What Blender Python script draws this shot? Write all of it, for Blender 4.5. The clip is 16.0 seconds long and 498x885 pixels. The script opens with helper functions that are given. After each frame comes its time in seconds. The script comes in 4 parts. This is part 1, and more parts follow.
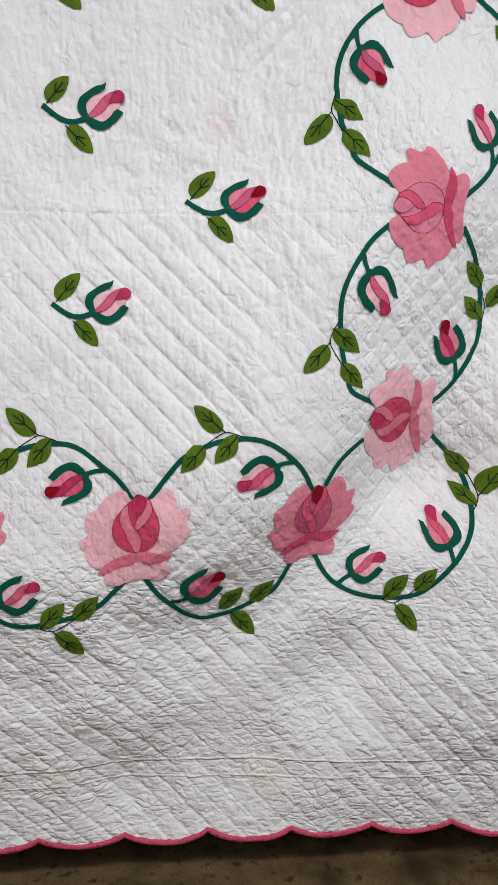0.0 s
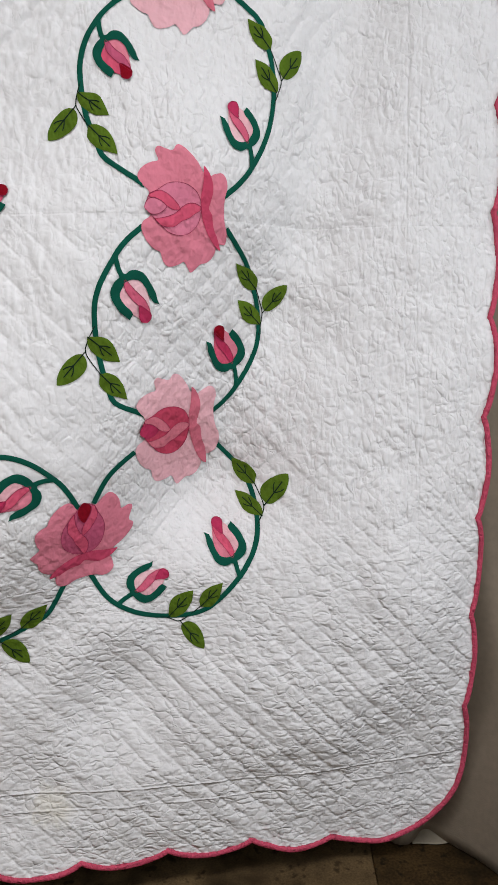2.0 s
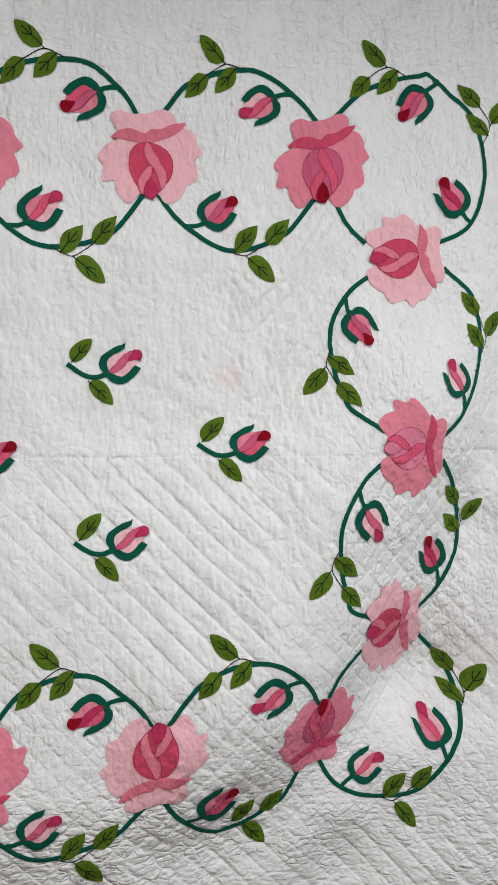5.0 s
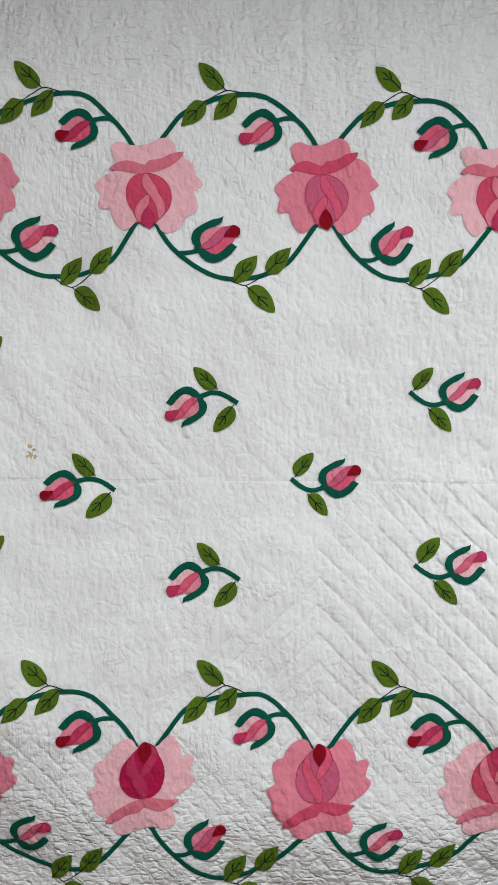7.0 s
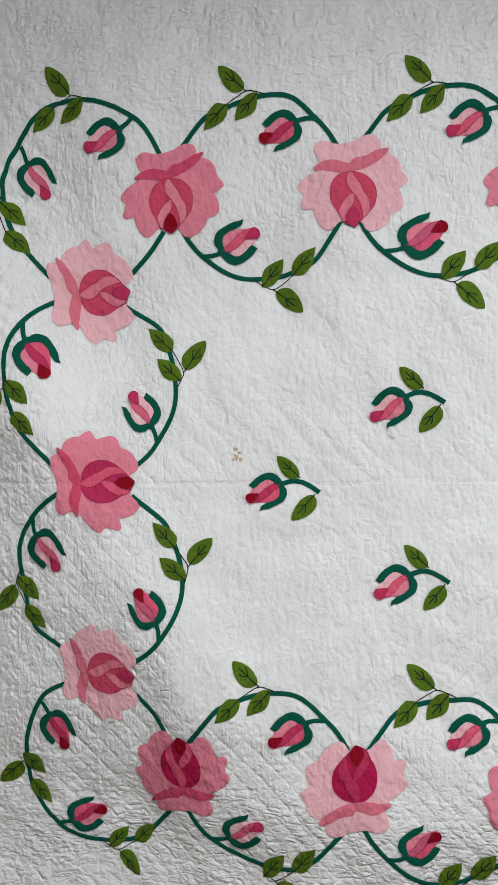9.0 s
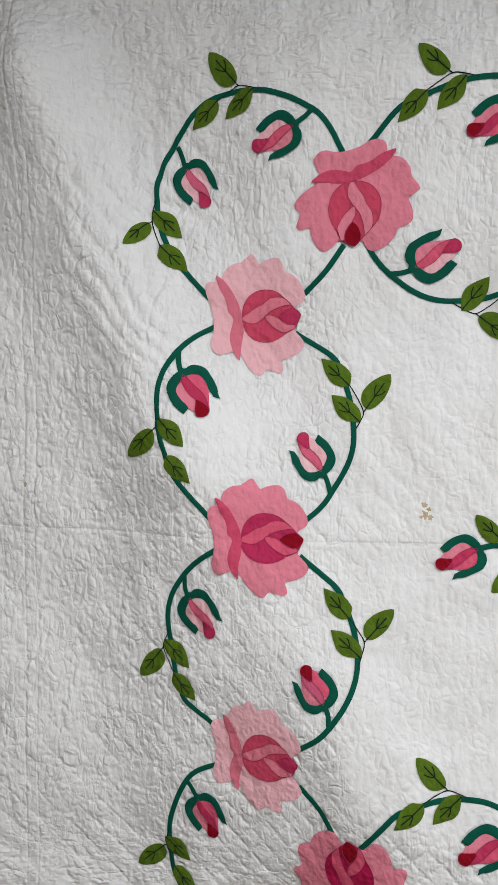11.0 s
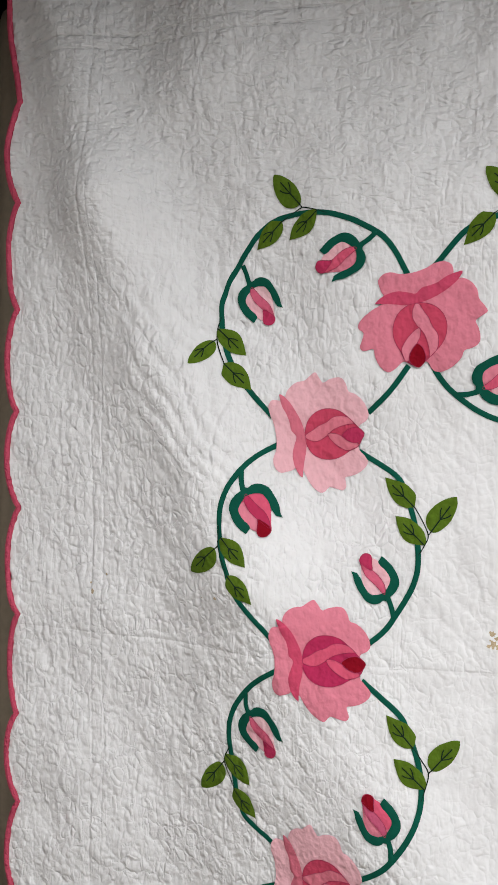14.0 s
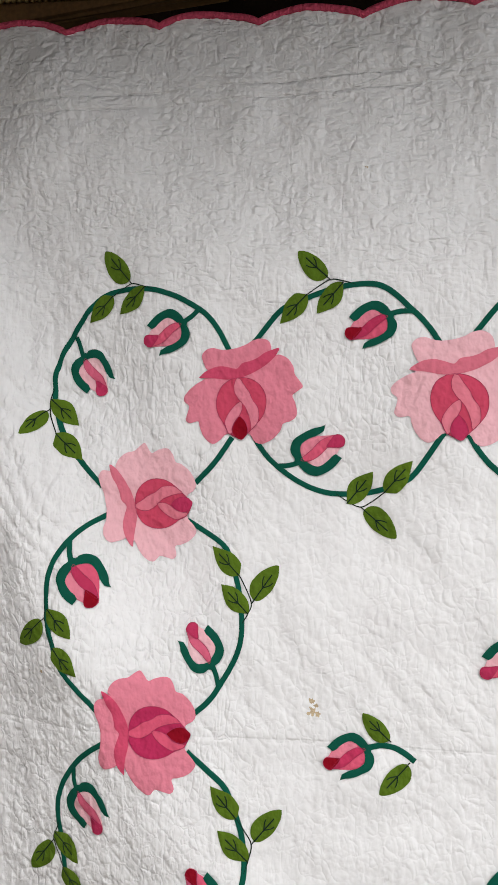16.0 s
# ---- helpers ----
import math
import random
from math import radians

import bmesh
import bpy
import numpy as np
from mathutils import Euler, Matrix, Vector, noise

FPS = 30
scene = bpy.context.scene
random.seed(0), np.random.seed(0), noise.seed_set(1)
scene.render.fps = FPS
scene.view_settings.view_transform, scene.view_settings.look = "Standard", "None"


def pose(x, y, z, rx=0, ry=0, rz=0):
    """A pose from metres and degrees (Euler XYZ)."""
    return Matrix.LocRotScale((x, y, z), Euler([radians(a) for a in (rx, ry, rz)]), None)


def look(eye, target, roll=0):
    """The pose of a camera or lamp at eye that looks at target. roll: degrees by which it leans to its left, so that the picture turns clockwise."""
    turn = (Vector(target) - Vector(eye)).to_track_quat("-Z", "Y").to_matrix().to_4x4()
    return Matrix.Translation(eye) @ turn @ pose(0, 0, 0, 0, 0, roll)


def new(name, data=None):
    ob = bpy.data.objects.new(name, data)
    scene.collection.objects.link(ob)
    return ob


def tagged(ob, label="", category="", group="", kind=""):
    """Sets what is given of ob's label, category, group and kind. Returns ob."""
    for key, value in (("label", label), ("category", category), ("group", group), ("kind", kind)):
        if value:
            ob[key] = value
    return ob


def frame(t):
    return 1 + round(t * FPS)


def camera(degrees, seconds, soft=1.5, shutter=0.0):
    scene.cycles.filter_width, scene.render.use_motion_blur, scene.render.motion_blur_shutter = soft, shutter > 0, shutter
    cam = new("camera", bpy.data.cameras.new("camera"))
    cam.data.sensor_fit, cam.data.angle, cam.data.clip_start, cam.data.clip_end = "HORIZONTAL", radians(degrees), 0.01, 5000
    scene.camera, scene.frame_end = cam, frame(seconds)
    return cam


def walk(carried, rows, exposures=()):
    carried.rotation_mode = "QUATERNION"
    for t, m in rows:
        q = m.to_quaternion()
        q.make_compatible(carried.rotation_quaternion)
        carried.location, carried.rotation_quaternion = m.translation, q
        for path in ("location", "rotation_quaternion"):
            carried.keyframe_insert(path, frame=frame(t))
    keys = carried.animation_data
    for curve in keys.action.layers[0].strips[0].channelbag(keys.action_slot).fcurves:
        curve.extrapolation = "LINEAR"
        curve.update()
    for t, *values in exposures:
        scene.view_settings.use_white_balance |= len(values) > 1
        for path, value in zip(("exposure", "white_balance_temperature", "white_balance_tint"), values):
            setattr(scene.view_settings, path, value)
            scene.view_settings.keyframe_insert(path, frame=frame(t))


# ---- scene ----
# ---- camera ----
cam = camera(38.0, 16.0)
PATH = [
    (0, (0.394, -1.207, 0.996), (0.555, 0.769, 0.727), 0.5),
    (0.5, (0.48, -1.189, 0.989), (0.713, 0.777, 0.71), 0.3),
    (1, (0.56, -1.173, 0.99), (0.855, 0.783, 0.696), 0.1),
    (1.5, (0.614, -1.172, 0.997), (0.958, 0.777, 0.706), -0.1),
    (2, (0.654, -1.176, 1.015), (1.03, 0.768, 0.737), -0.4),
    (2.5, (0.666, -1.184, 1.09), (1.066, 0.76, 0.843), -0.6),
    (3, (0.642, -1.2, 1.192), (1.063, 0.744, 0.984), -0.7),
    (5.5, (0.137, -1.279, 1.275), (0.433, 0.698, 1.233), 0.1),
    (6, (0.034, -1.278, 1.287), (0.238, 0.712, 1.249), 0.2),
    (6.5, (-0.08, -1.275, 1.292), (0.042, 0.72, 1.257), 0.4),
    (7, (-0.146, -1.279, 1.293), (-0.118, 0.721, 1.265), 0.6),
    (7.5, (-0.207, -1.299, 1.301), (-0.24, 0.701, 1.274), 0.5),
    (8, (-0.289, -1.284, 1.3), (-0.37, 0.714, 1.267), 0.3),
    (8.5, (-0.348, -1.266, 1.293), (-0.476, 0.73, 1.256), -0.1),
    (9, (-0.384, -1.275, 1.306), (-0.553, 0.717, 1.26), -0.3),
    (9.5, (-0.459, -1.254, 1.343), (-0.667, 0.734, 1.286), -0.3),
    (10, (-0.506, -1.177, 1.376), (-0.773, 0.804, 1.309), 0.1),
    (12.5, (-0.601, -1.073, 1.434), (-1.14, 0.851, 1.352), 1.0),
    (13, (-0.568, -1.069, 1.487), (-1.136, 0.847, 1.411), 1.0),
    (13.5, (-0.557, -1.075, 1.526), (-1.142, 0.837, 1.462), 1.0),
    (14, (-0.55, -1.09, 1.554), (-1.142, 0.82, 1.519), 1.0),
    (14.5, (-0.531, -1.096, 1.578), (-1.115, 0.817, 1.576), 0.9),
    (15, (-0.509, -1.098, 1.59), (-1.059, 0.825, 1.624), 0.8),
    (15.5, (-0.451, -1.08, 1.597), (-0.947, 0.856, 1.657), 0.7),
    (16, (-0.381, -1.068, 1.601), (-0.809, 0.884, 1.683), 0.8),
]
walk(cam, [(t, look(eye, target, roll)) for t, eye, target, roll in PATH],
     [(0, 0.01, 6340, 11), (3, -0.06, 6350, 10), (5.5, -0.06, 6400, 7), (7, 0.0, 6260, 6), (9, 0.06, 6250, 6.5), (10, 0.10, 6290, 7.5), (12.5, 0.23, 6370, 8.5), (16, 0.30, 6450, 9.5)])

# ---- light: an unseen window in the side wall and an added fill panel over the camera ----
world = bpy.data.worlds.new("world")
scene.world = world
world.use_nodes = True
sky = world.node_tree.nodes.new("ShaderNodeTexSky")
sky.sky_type, sky.sun_disc, sky.sun_elevation, sky.sun_rotation = "NISHITA", False, radians(35), radians(250)
world.node_tree.links.new(sky.outputs[0], world.node_tree.nodes["Background"].inputs[0])
world.node_tree.nodes["Background"].inputs[1].default_value = 0.05
scene.view_settings.exposure = 0.0

# Unseen window, assumed on the right so folds facing left fall darker.
UNSEEN_WINDOW = (2.4, -1.35, 1.40)
UNSEEN_WINDOW_W, UNSEEN_WINDOW_H = 1.0, 1.1
side_fill = new("unseen_window_fill", bpy.data.lights.new("unseen_window_fill", "AREA"))
side_fill.data.shape, side_fill.data.size, side_fill.data.size_y = "RECTANGLE", UNSEEN_WINDOW_W, UNSEEN_WINDOW_H
side_fill.data.energy, side_fill.data.color = 20.0, (0.95, 0.97, 1.0)
side_fill.matrix_world = look((UNSEEN_WINDOW[0] - 0.03, UNSEEN_WINDOW[1], UNSEEN_WINDOW[2]), (0, UNSEEN_WINDOW[1], UNSEEN_WINDOW[2]))

# Unseen overhead fill, added so the creases are lit from above.
OVERHEAD_FILL = (0.12, -1.45, 2.32)
panel = new("overhead_fill_light", bpy.data.lights.new("overhead_fill_light", "AREA"))
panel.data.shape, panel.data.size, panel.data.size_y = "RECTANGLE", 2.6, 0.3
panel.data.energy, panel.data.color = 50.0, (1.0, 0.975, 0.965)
panel.matrix_world = look(OVERHEAD_FILL, (OVERHEAD_FILL[0], OVERHEAD_FILL[1], 0))


# ---- materials ----
def shader(name, color, rough=0.85, mottle=0.06, mottle_scale=6.0, bump=0.25, bump_scale=420.0, sheen=0.0):
    """A fibrous or painted surface: two scales of mottling in the colour and a fine grain."""
    m = bpy.data.materials.new(name)
    m.use_nodes = True
    nt = m.node_tree
    b = nt.nodes["Principled BSDF"]
    b.inputs["Roughness"].default_value = rough
    b.inputs["Sheen Weight"].default_value = sheen
    b.inputs["Specular IOR Level"].default_value = 0.12
    co = nt.nodes.new("ShaderNodeTexCoord")
    n1 = nt.nodes.new("ShaderNodeTexNoise")
    n1.inputs["Scale"].default_value, n1.inputs["Detail"].default_value = mottle_scale, 5
    n2 = nt.nodes.new("ShaderNodeTexNoise")
    n2.inputs["Scale"].default_value, n2.inputs["Detail"].default_value = mottle_scale * 14, 3
    mixn = nt.nodes.new("ShaderNodeMath")
    mixn.operation = "ADD"
    ramp = nt.nodes.new("ShaderNodeMapRange")
    ramp.inputs["From Min"].default_value, ramp.inputs["From Max"].default_value = 0.7, 1.3
    ramp.inputs["To Min"].default_value, ramp.inputs["To Max"].default_value = 1 - mottle, 1 + mottle
    tone = nt.nodes.new("ShaderNodeVectorMath")
    tone.operation = "SCALE"
    tone.inputs[0].default_value = color
    for n in (n1, n2):
        nt.links.new(co.outputs["Object"], n.inputs["Vector"])
    nt.links.new(n1.outputs[0], mixn.inputs[0])
    nt.links.new(n2.outputs[0], mixn.inputs[1])
    nt.links.new(mixn.outputs[0], ramp.inputs["Value"])
    nt.links.new(ramp.outputs[0], tone.inputs["Scale"])
    nt.links.new(tone.outputs[0], b.inputs["Base Color"])
    g = nt.nodes.new("ShaderNodeTexNoise")
    g.inputs["Scale"].default_value, g.inputs["Detail"].default_value = bump_scale, 3
    nt.links.new(co.outputs["Object"], g.inputs["Vector"])
    bp = nt.nodes.new("ShaderNodeBump")
    bp.inputs["Strength"].default_value, bp.inputs["Distance"].default_value = bump, 0.001
    nt.links.new(g.outputs[0], bp.inputs["Height"])
    nt.links.new(bp.outputs[0], b.inputs["Normal"])
    return m


MAT = {
    "white": shader("white_cotton", (0.80, 0.803, 0.808), 0.9, 0.025, 2.5, 0.2, 260),
    "light": shader("pale_pink_cotton", (0.82, 0.46, 0.51), 0.88, 0.05),
    "mid": shader("rose_pink_cotton", (0.73, 0.225, 0.300), 0.88, 0.05),
    "collar_l": shader("dusty_rose_cotton", (0.66, 0.165, 0.23), 0.88, 0.05),
    "collar_p": shader("deep_rose_cotton", (0.58, 0.068, 0.14), 0.88, 0.05),
    "heart_l": shader("crimson_pink_cotton", (0.58, 0.065, 0.125), 0.88, 0.06),
    "heart_m": shader("mauve_pink_cotton", (0.56, 0.105, 0.20), 0.88, 0.06),
    "heart_r": shader("cerise_cotton", (0.47, 0.028, 0.100), 0.88, 0.06),
    "heart_p": shader("orchid_pink_cotton", (0.69, 0.21, 0.31), 0.88, 0.06),
    "heart_d": shader("magenta_cotton", (0.42, 0.010, 0.07), 0.88, 0.06),
    "strip_l": shader("coral_pink_cotton", (0.72, 0.20, 0.265), 0.88, 0.05),
    "strip_p": shader("hot_pink_cotton", (0.68, 0.10, 0.18), 0.88, 0.05),
    "strip_d": shader("raspberry_cotton", (0.48, 0.035, 0.10), 0.88, 0.05),
    "bud_pale": shader("blush_cotton", (0.83, 0.53, 0.57), 0.88, 0.05),
    "bud_l": shader("rose_red_cotton", (0.64, 0.12, 0.205), 0.88, 0.05),
    "seam": shader("wine_thread", (0.36, 0.04, 0.10), 0.8, 0.1),
    "black": shader("black_enamel", (0.006, 0.006, 0.007), 0.35, 0.1, 30, 0.05, 200, 0),
    "steel": shader("nickel_steel", (0.5, 0.5, 0.5), 0.35, 0.05, 30, 0.05, 200, 0),
    "tip_l": shader("berry_cotton", (0.48, 0.035, 0.105), 0.88, 0.06),
    "tip_d": shader("dark_red_cotton", (0.24, 0.002, 0.012), 0.88, 0.06),
    "stem": shader("bottle_green_cotton", (0.003, 0.082, 0.053), 0.85, 0.10),
    "leaf": shader("olive_green_cotton", (0.085, 0.150, 0.011), 0.85, 0.12, 12),
    "thread": shader("black_green_thread", (0.008, 0.02, 0.012), 0.8, 0.1),
    "binding": shader("raspberry_pink_binding", (0.57, 0.08, 0.14), 0.85, 0.10, 20),
    "spot": shader("brown_stain", (0.50, 0.40, 0.26), 0.9, 0.3, 60),
    "curtain": shader("taupe_linen", (0.25, 0.206, 0.155), 0.9, 0.10, 5, 0.4, 500),
    "hem": shader("cream_lining", (0.30, 0.27, 0.21), 0.9, 0.08, 8),
    "concrete": shader("stained_concrete", (0.050, 0.030, 0.011), 0.75, 0.6, 14, 0.5, 90, 0),
    "mat": shader("taupe_floor_mat", (0.120, 0.080, 0.038), 0.9, 0.4, 16, 0.5, 150, 0),
    "wood": shader("brown_pine", (0.16, 0.085, 0.035), 0.6, 0.25, 8, 0.3, 80, 0),
    "dark_wood": shader("dark_timber", (0.018, 0.010, 0.006), 0.7, 0.3, 8, 0.3, 80, 0),
    "straw": shader("golden_straw", (0.34, 0.24, 0.10), 0.85, 0.25, 40, 0.6, 200, 0),
    "wall": shader("off_white_plaster", (0.51, 0.49, 0.465), 0.9, 0.06, 3, 0.3, 60, 0),
    "enamel": shader("white_enamel", (0.7, 0.7, 0.68), 0.5, 0.04, 8, 0.1, 60, 0),
}


def graph(m):
    """Short ways of adding maths to a material: calc(op, a, b, c) and noise(scales, detail)."""
    nt = m.node_tree
    co = next(n for n in nt.nodes if n.type == "TEX_COORD").outputs["Object"]

    def plug(socket, v):
        if isinstance(v, (int, float)):
            socket.default_value = v
        else:
            nt.links.new(v, socket)

    def calc(op, *values):
        n = nt.nodes.new("ShaderNodeMath")
        n.operation = op
        for k, v in enumerate(values):
            plug(n.inputs[k], v)
        return n.outputs[0]

    def ramp(v, a, b, lo=0.0, hi=1.0):
        n = nt.nodes.new("ShaderNodeMapRange")
        n.interpolation_type = "SMOOTHSTEP"
        for name, w in (("Value", v), ("From Min", a), ("From Max", b), ("To Min", lo), ("To Max", hi)):
            plug(n.inputs[name], w)
        return n.outputs[0]

    def noise(scales, detail=2.0, offset=0.0, warp=0.4):
        mp = nt.nodes.new("ShaderNodeMapping")
        mp.inputs["Scale"].default_value = scales
        mp.inputs["Location"].default_value = (offset, offset, offset)
        nt.links.new(co, mp.inputs["Vector"])
        n = nt.nodes.new("ShaderNodeTexNoise")
        n.inputs["Scale"].default_value, n.inputs["Detail"].default_value, n.inputs["Distortion"].default_value = 1.0, detail, warp
        nt.links.new(mp.outputs[0], n.inputs["Vector"])
        return n.outputs[0]

    def xyz():
        n = nt.nodes.new("ShaderNodeSeparateXYZ")
        nt.links.new(co, n.inputs[0])
        return n.outputs

    def relief(height):
        old = next(n for n in nt.nodes if n.type == "BUMP")
        n = nt.nodes.new("ShaderNodeBump")
        n.inputs["Strength"].default_value, n.inputs["Distance"].default_value = 1.0, 1.0
        nt.links.new(height, n.inputs["Height"])
        nt.links.new(n.outputs[0], old.inputs["Normal"])
    return calc, ramp, noise, xyz, relief


def stitched_cloth(m):
    """Running stitches along the quilting lines and the small gathers between them."""
    calc, ramp, noise, xyz, relief = graph(m)
    nt = m.node_tree
    co = next(n for n in nt.nodes if n.type == "TEX_COORD").outputs["Object"]
    x, y, z = xyz()
    sway = calc("MULTIPLY", calc("SUBTRACT", noise((5, 5, 5), 1), 0.5), 0.012)
    xs = calc("ADD", x, sway)
    ax, az = calc("ABSOLUTE", xs), calc("ABSOLUTE", calc("SUBTRACT", z, 1.205))
    middle = calc("MULTIPLY", ramp(ax, 0.60, 0.66, 1, 0), ramp(az, 0.40, 0.46, 1, 0))
    border = calc("MAXIMUM", ramp(ax, 0.92, 1.0), ramp(az, 0.68, 0.76))
    ring = calc("MAXIMUM", 0.0, calc("SUBTRACT", 1.0, calc("ADD", middle, border)))
    down, rise = calc("ADD", xs, z), calc("SUBTRACT", xs, z)
    low = ramp(z, 0.55, 0.80, 1, 0)
    high = ramp(z, 1.75, 1.95)

    def row(v, spacing, along, width=0.0042):
        d = calc("MULTIPLY", calc("PINGPONG", v, spacing / 2), 0.707)
        dash = calc("MULTIPLY_ADD", calc("PINGPONG", along, 0.0042), 120.0, 0.5)
        return calc("MULTIPLY", ramp(d, 0.0, width, 1, 0), dash)

    chev = row(calc("ADD", calc("SUBTRACT", ax, az), 0.0245), 0.049, calc("ADD", ax, az))
    a = row(down, 0.049, rise)
    b = row(rise, 0.049, down)
    fa, fb = row(down, 0.042, rise), row(rise, 0.042, down)
    patchy = ramp(noise((7, 7, 7), 2, 20.0), 0.36, 0.60, 0.4, 1.0)
    lines = calc("MULTIPLY", calc("MULTIPLY", middle, calc("MULTIPLY", ramp(z, 1.15, 1.32, 1.0, 0.42), ramp(x, -0.15, 0.25, 0.45, 1.0))), chev)
    lines = calc("ADD", lines, calc("MULTIPLY", calc("MULTIPLY", border, ramp(z, 0.6, 1.1, 1.0, 0.25)), calc("MULTIPLY_ADD", b, 0.45, a)))
    lines = calc("ADD", lines, calc("MULTIPLY", calc("MULTIPLY", ring, ramp(z, 0.9, 1.5, 0.9, 0.3)), calc("MAXIMUM", fa, fb)))
    lines = calc("MULTIPLY", lines, patchy)
    for at, deep in ((2.180, 1.2), (2.202, 1.4), (1.205, 0.35)):
        lines = calc("MAXIMUM", lines, ramp(calc("ABSOLUTE", calc("SUBTRACT", calc("MULTIPLY_ADD", sway, 0.5, z), at)), 0.0, 0.0026, deep, 0))
    for at in (-1.165, -1.145, 1.156, 1.176):
        lines = calc("MAXIMUM", lines, ramp(calc("ABSOLUTE", calc("SUBTRACT", xs, at)), 0.0, 0.0030, 0.7, 0))
    for at, high_by in ((0.205, 1.2), (0.238, 1.6)):
        lines = calc("SUBTRACT", lines, ramp(calc("ABSOLUTE", calc("SUBTRACT", calc("MULTIPLY_ADD", sway, 0.5, z), at)), 0.0, 0.0034, high_by, 0))

    def gathers(scales, offset):
        return calc("MULTIPLY", calc("ABSOLUTE", calc("SUBTRACT", noise(scales, 1.5, offset), 0.5)), ramp(noise((26, 26, 26), 1, offset + 3), 0.30, 0.62, 0.25, 1.0))

    def cells(scales, offset):
        """Small pillows of cloth with crisp creases between them."""
        mp = nt.nodes.new("ShaderNodeMapping")
        mp.inputs["Scale"].default_value = scales
        mp.inputs["Location"].default_value = (offset, offset, offset)
        bent = nt.nodes.new("ShaderNodeVectorMath")
        bent.operation = "MULTIPLY_ADD"
        wander = nt.nodes.new("ShaderNodeTexNoise")
        wander.inputs["Scale"].default_value, wander.inputs["Detail"].default_value = 30.0, 2.0
        nt.links.new(co, wander.inputs["Vector"])
        nt.links.new(wander.outputs["Color"], bent.inputs[0])
        bent.inputs[1].default_value = (0.022, 0.022, 0.022)
        nt.links.new(co, bent.inputs[2])
        nt.links.new(bent.outputs[0], mp.inputs["Vector"])
        v = nt.nodes.new("ShaderNodeTexVoronoi")
        v.feature = "DISTANCE_TO_EDGE"
        v.inputs["Scale"].default_value = 1.0
        nt.links.new(mp.outputs[0], v.inputs["Vector"])
        soft = calc("POWER", ramp(v.outputs["Distance"], -0.28, 0.26), 1.3)
        return calc("MULTIPLY", soft, ramp(noise((18, 18, 18), 1, offset + 7), 0.35, 0.60, 0.35, 1.0))

    lying = gathers((30, 30, 88), 1.0)
    standing = gathers((95, 95, 24), 4.0)
    mixed = gathers((55, 55, 58), 12.0)
    folds_in = calc("ADD", calc("MULTIPLY", lying, calc("MULTIPLY_ADD", high, 1.4, low)),
                    calc("MULTIPLY", standing, calc("MULTIPLY", calc("MULTIPLY_ADD", middle, -0.7, 1.0), calc("SUBTRACT", 1.0, calc("MULTIPLY_ADD", high, 0.1, calc("MULTIPLY", low, 0.85))))))
    folds_in = calc("MULTIPLY_ADD", mixed, 0.6, folds_in)
    ends = calc("MINIMUM", 1.0, calc("ADD", low, high))
    pillows = calc("ADD", calc("MULTIPLY", cells((44, 44, 74), 2.0), calc("ADD", high, calc("MULTIPLY", low, 1.25))), calc("MULTIPLY", cells((66, 66, 48), 9.0), calc("SUBTRACT", 1.0, ends)))
    pillows = calc("MULTIPLY", pillows, calc("MULTIPLY_ADD", middle, -0.45, 1.0))
    relief(calc("ADD", calc("MULTIPLY", lines, -0.0011), calc("MULTIPLY_ADD", pillows, 0.0021, calc("MULTIPLY", folds_in, 0.0058))))


def gathered(m, depth=0.0055, grain=1.0):
    """Soft wrinkles in a piece of dyed cotton that is sewn down."""
    calc, ramp, noise, xyz, relief = graph(m)
    a = noise((60 * grain, 60 * grain, 42 * grain), 1, 2.0, 0.4)
    b = noise((150 * grain, 150 * grain, 120 * grain), 1, 5.0, 0.2)
    relief(calc("MULTIPLY", calc("MULTIPLY_ADD", b, 0.35, a), depth))


stitched_cloth(MAT["white"])


def blemished(m, places):
    """Old faint stains with soft, uneven outlines: (x, z, size, colour)."""
    calc, ramp, noise, xyz, relief = graph(m)
    nt = m.node_tree
    b = nt.nodes["Principled BSDF"]
    x, y, z = xyz()
    ragged = calc("MULTIPLY", calc("SUBTRACT", noise((55, 55, 55), 3, 31.0), 0.5), 0.06)
    for px, pz, size, color in places:
        d = calc("SQRT", calc("ADD", calc("POWER", calc("SUBTRACT", x, px), 2.0), calc("POWER", calc("SUBTRACT", z, pz), 2.0)))
        mix = nt.nodes.new("ShaderNodeMix")
        mix.data_type = "RGBA"
        old = b.inputs["Base Color"].links[0].from_socket
        for socket in mix.inputs:
            if socket.type == "RGBA" and socket.name == "A":
                nt.links.new(old, socket)
            if socket.type == "RGBA" and socket.name == "B":
                socket.default_value = color + (1,)
        nt.links.new(ramp(calc("ADD", d, ragged), 0.2 * size, size, 0.75, 0), mix.inputs["Factor"])
        nt.links.new(next(o for o in mix.outputs if o.type == "RGBA"), b.inputs["Base Color"])


blemished(MAT["white"], ((0.445, 1.348, 0.030, (0.80, 0.70, 0.70)), (0.534, 0.215, 0.055, (0.80, 0.78, 0.70)), (0.145, 0.220, 0.045, (0.80, 0.78, 0.71))))
for key in ("light", "mid", "collar_l", "collar_p", "heart_l", "heart_m", "heart_p", "heart_r", "heart_d", "strip_l", "strip_p", "strip_d", "tip_l", "tip_d", "leaf", "bud_pale", "bud_l"):
    gathered(MAT[key])
gathered(MAT["stem"], 0.0012)
gathered(MAT["binding"], 0.0055, 2.6)


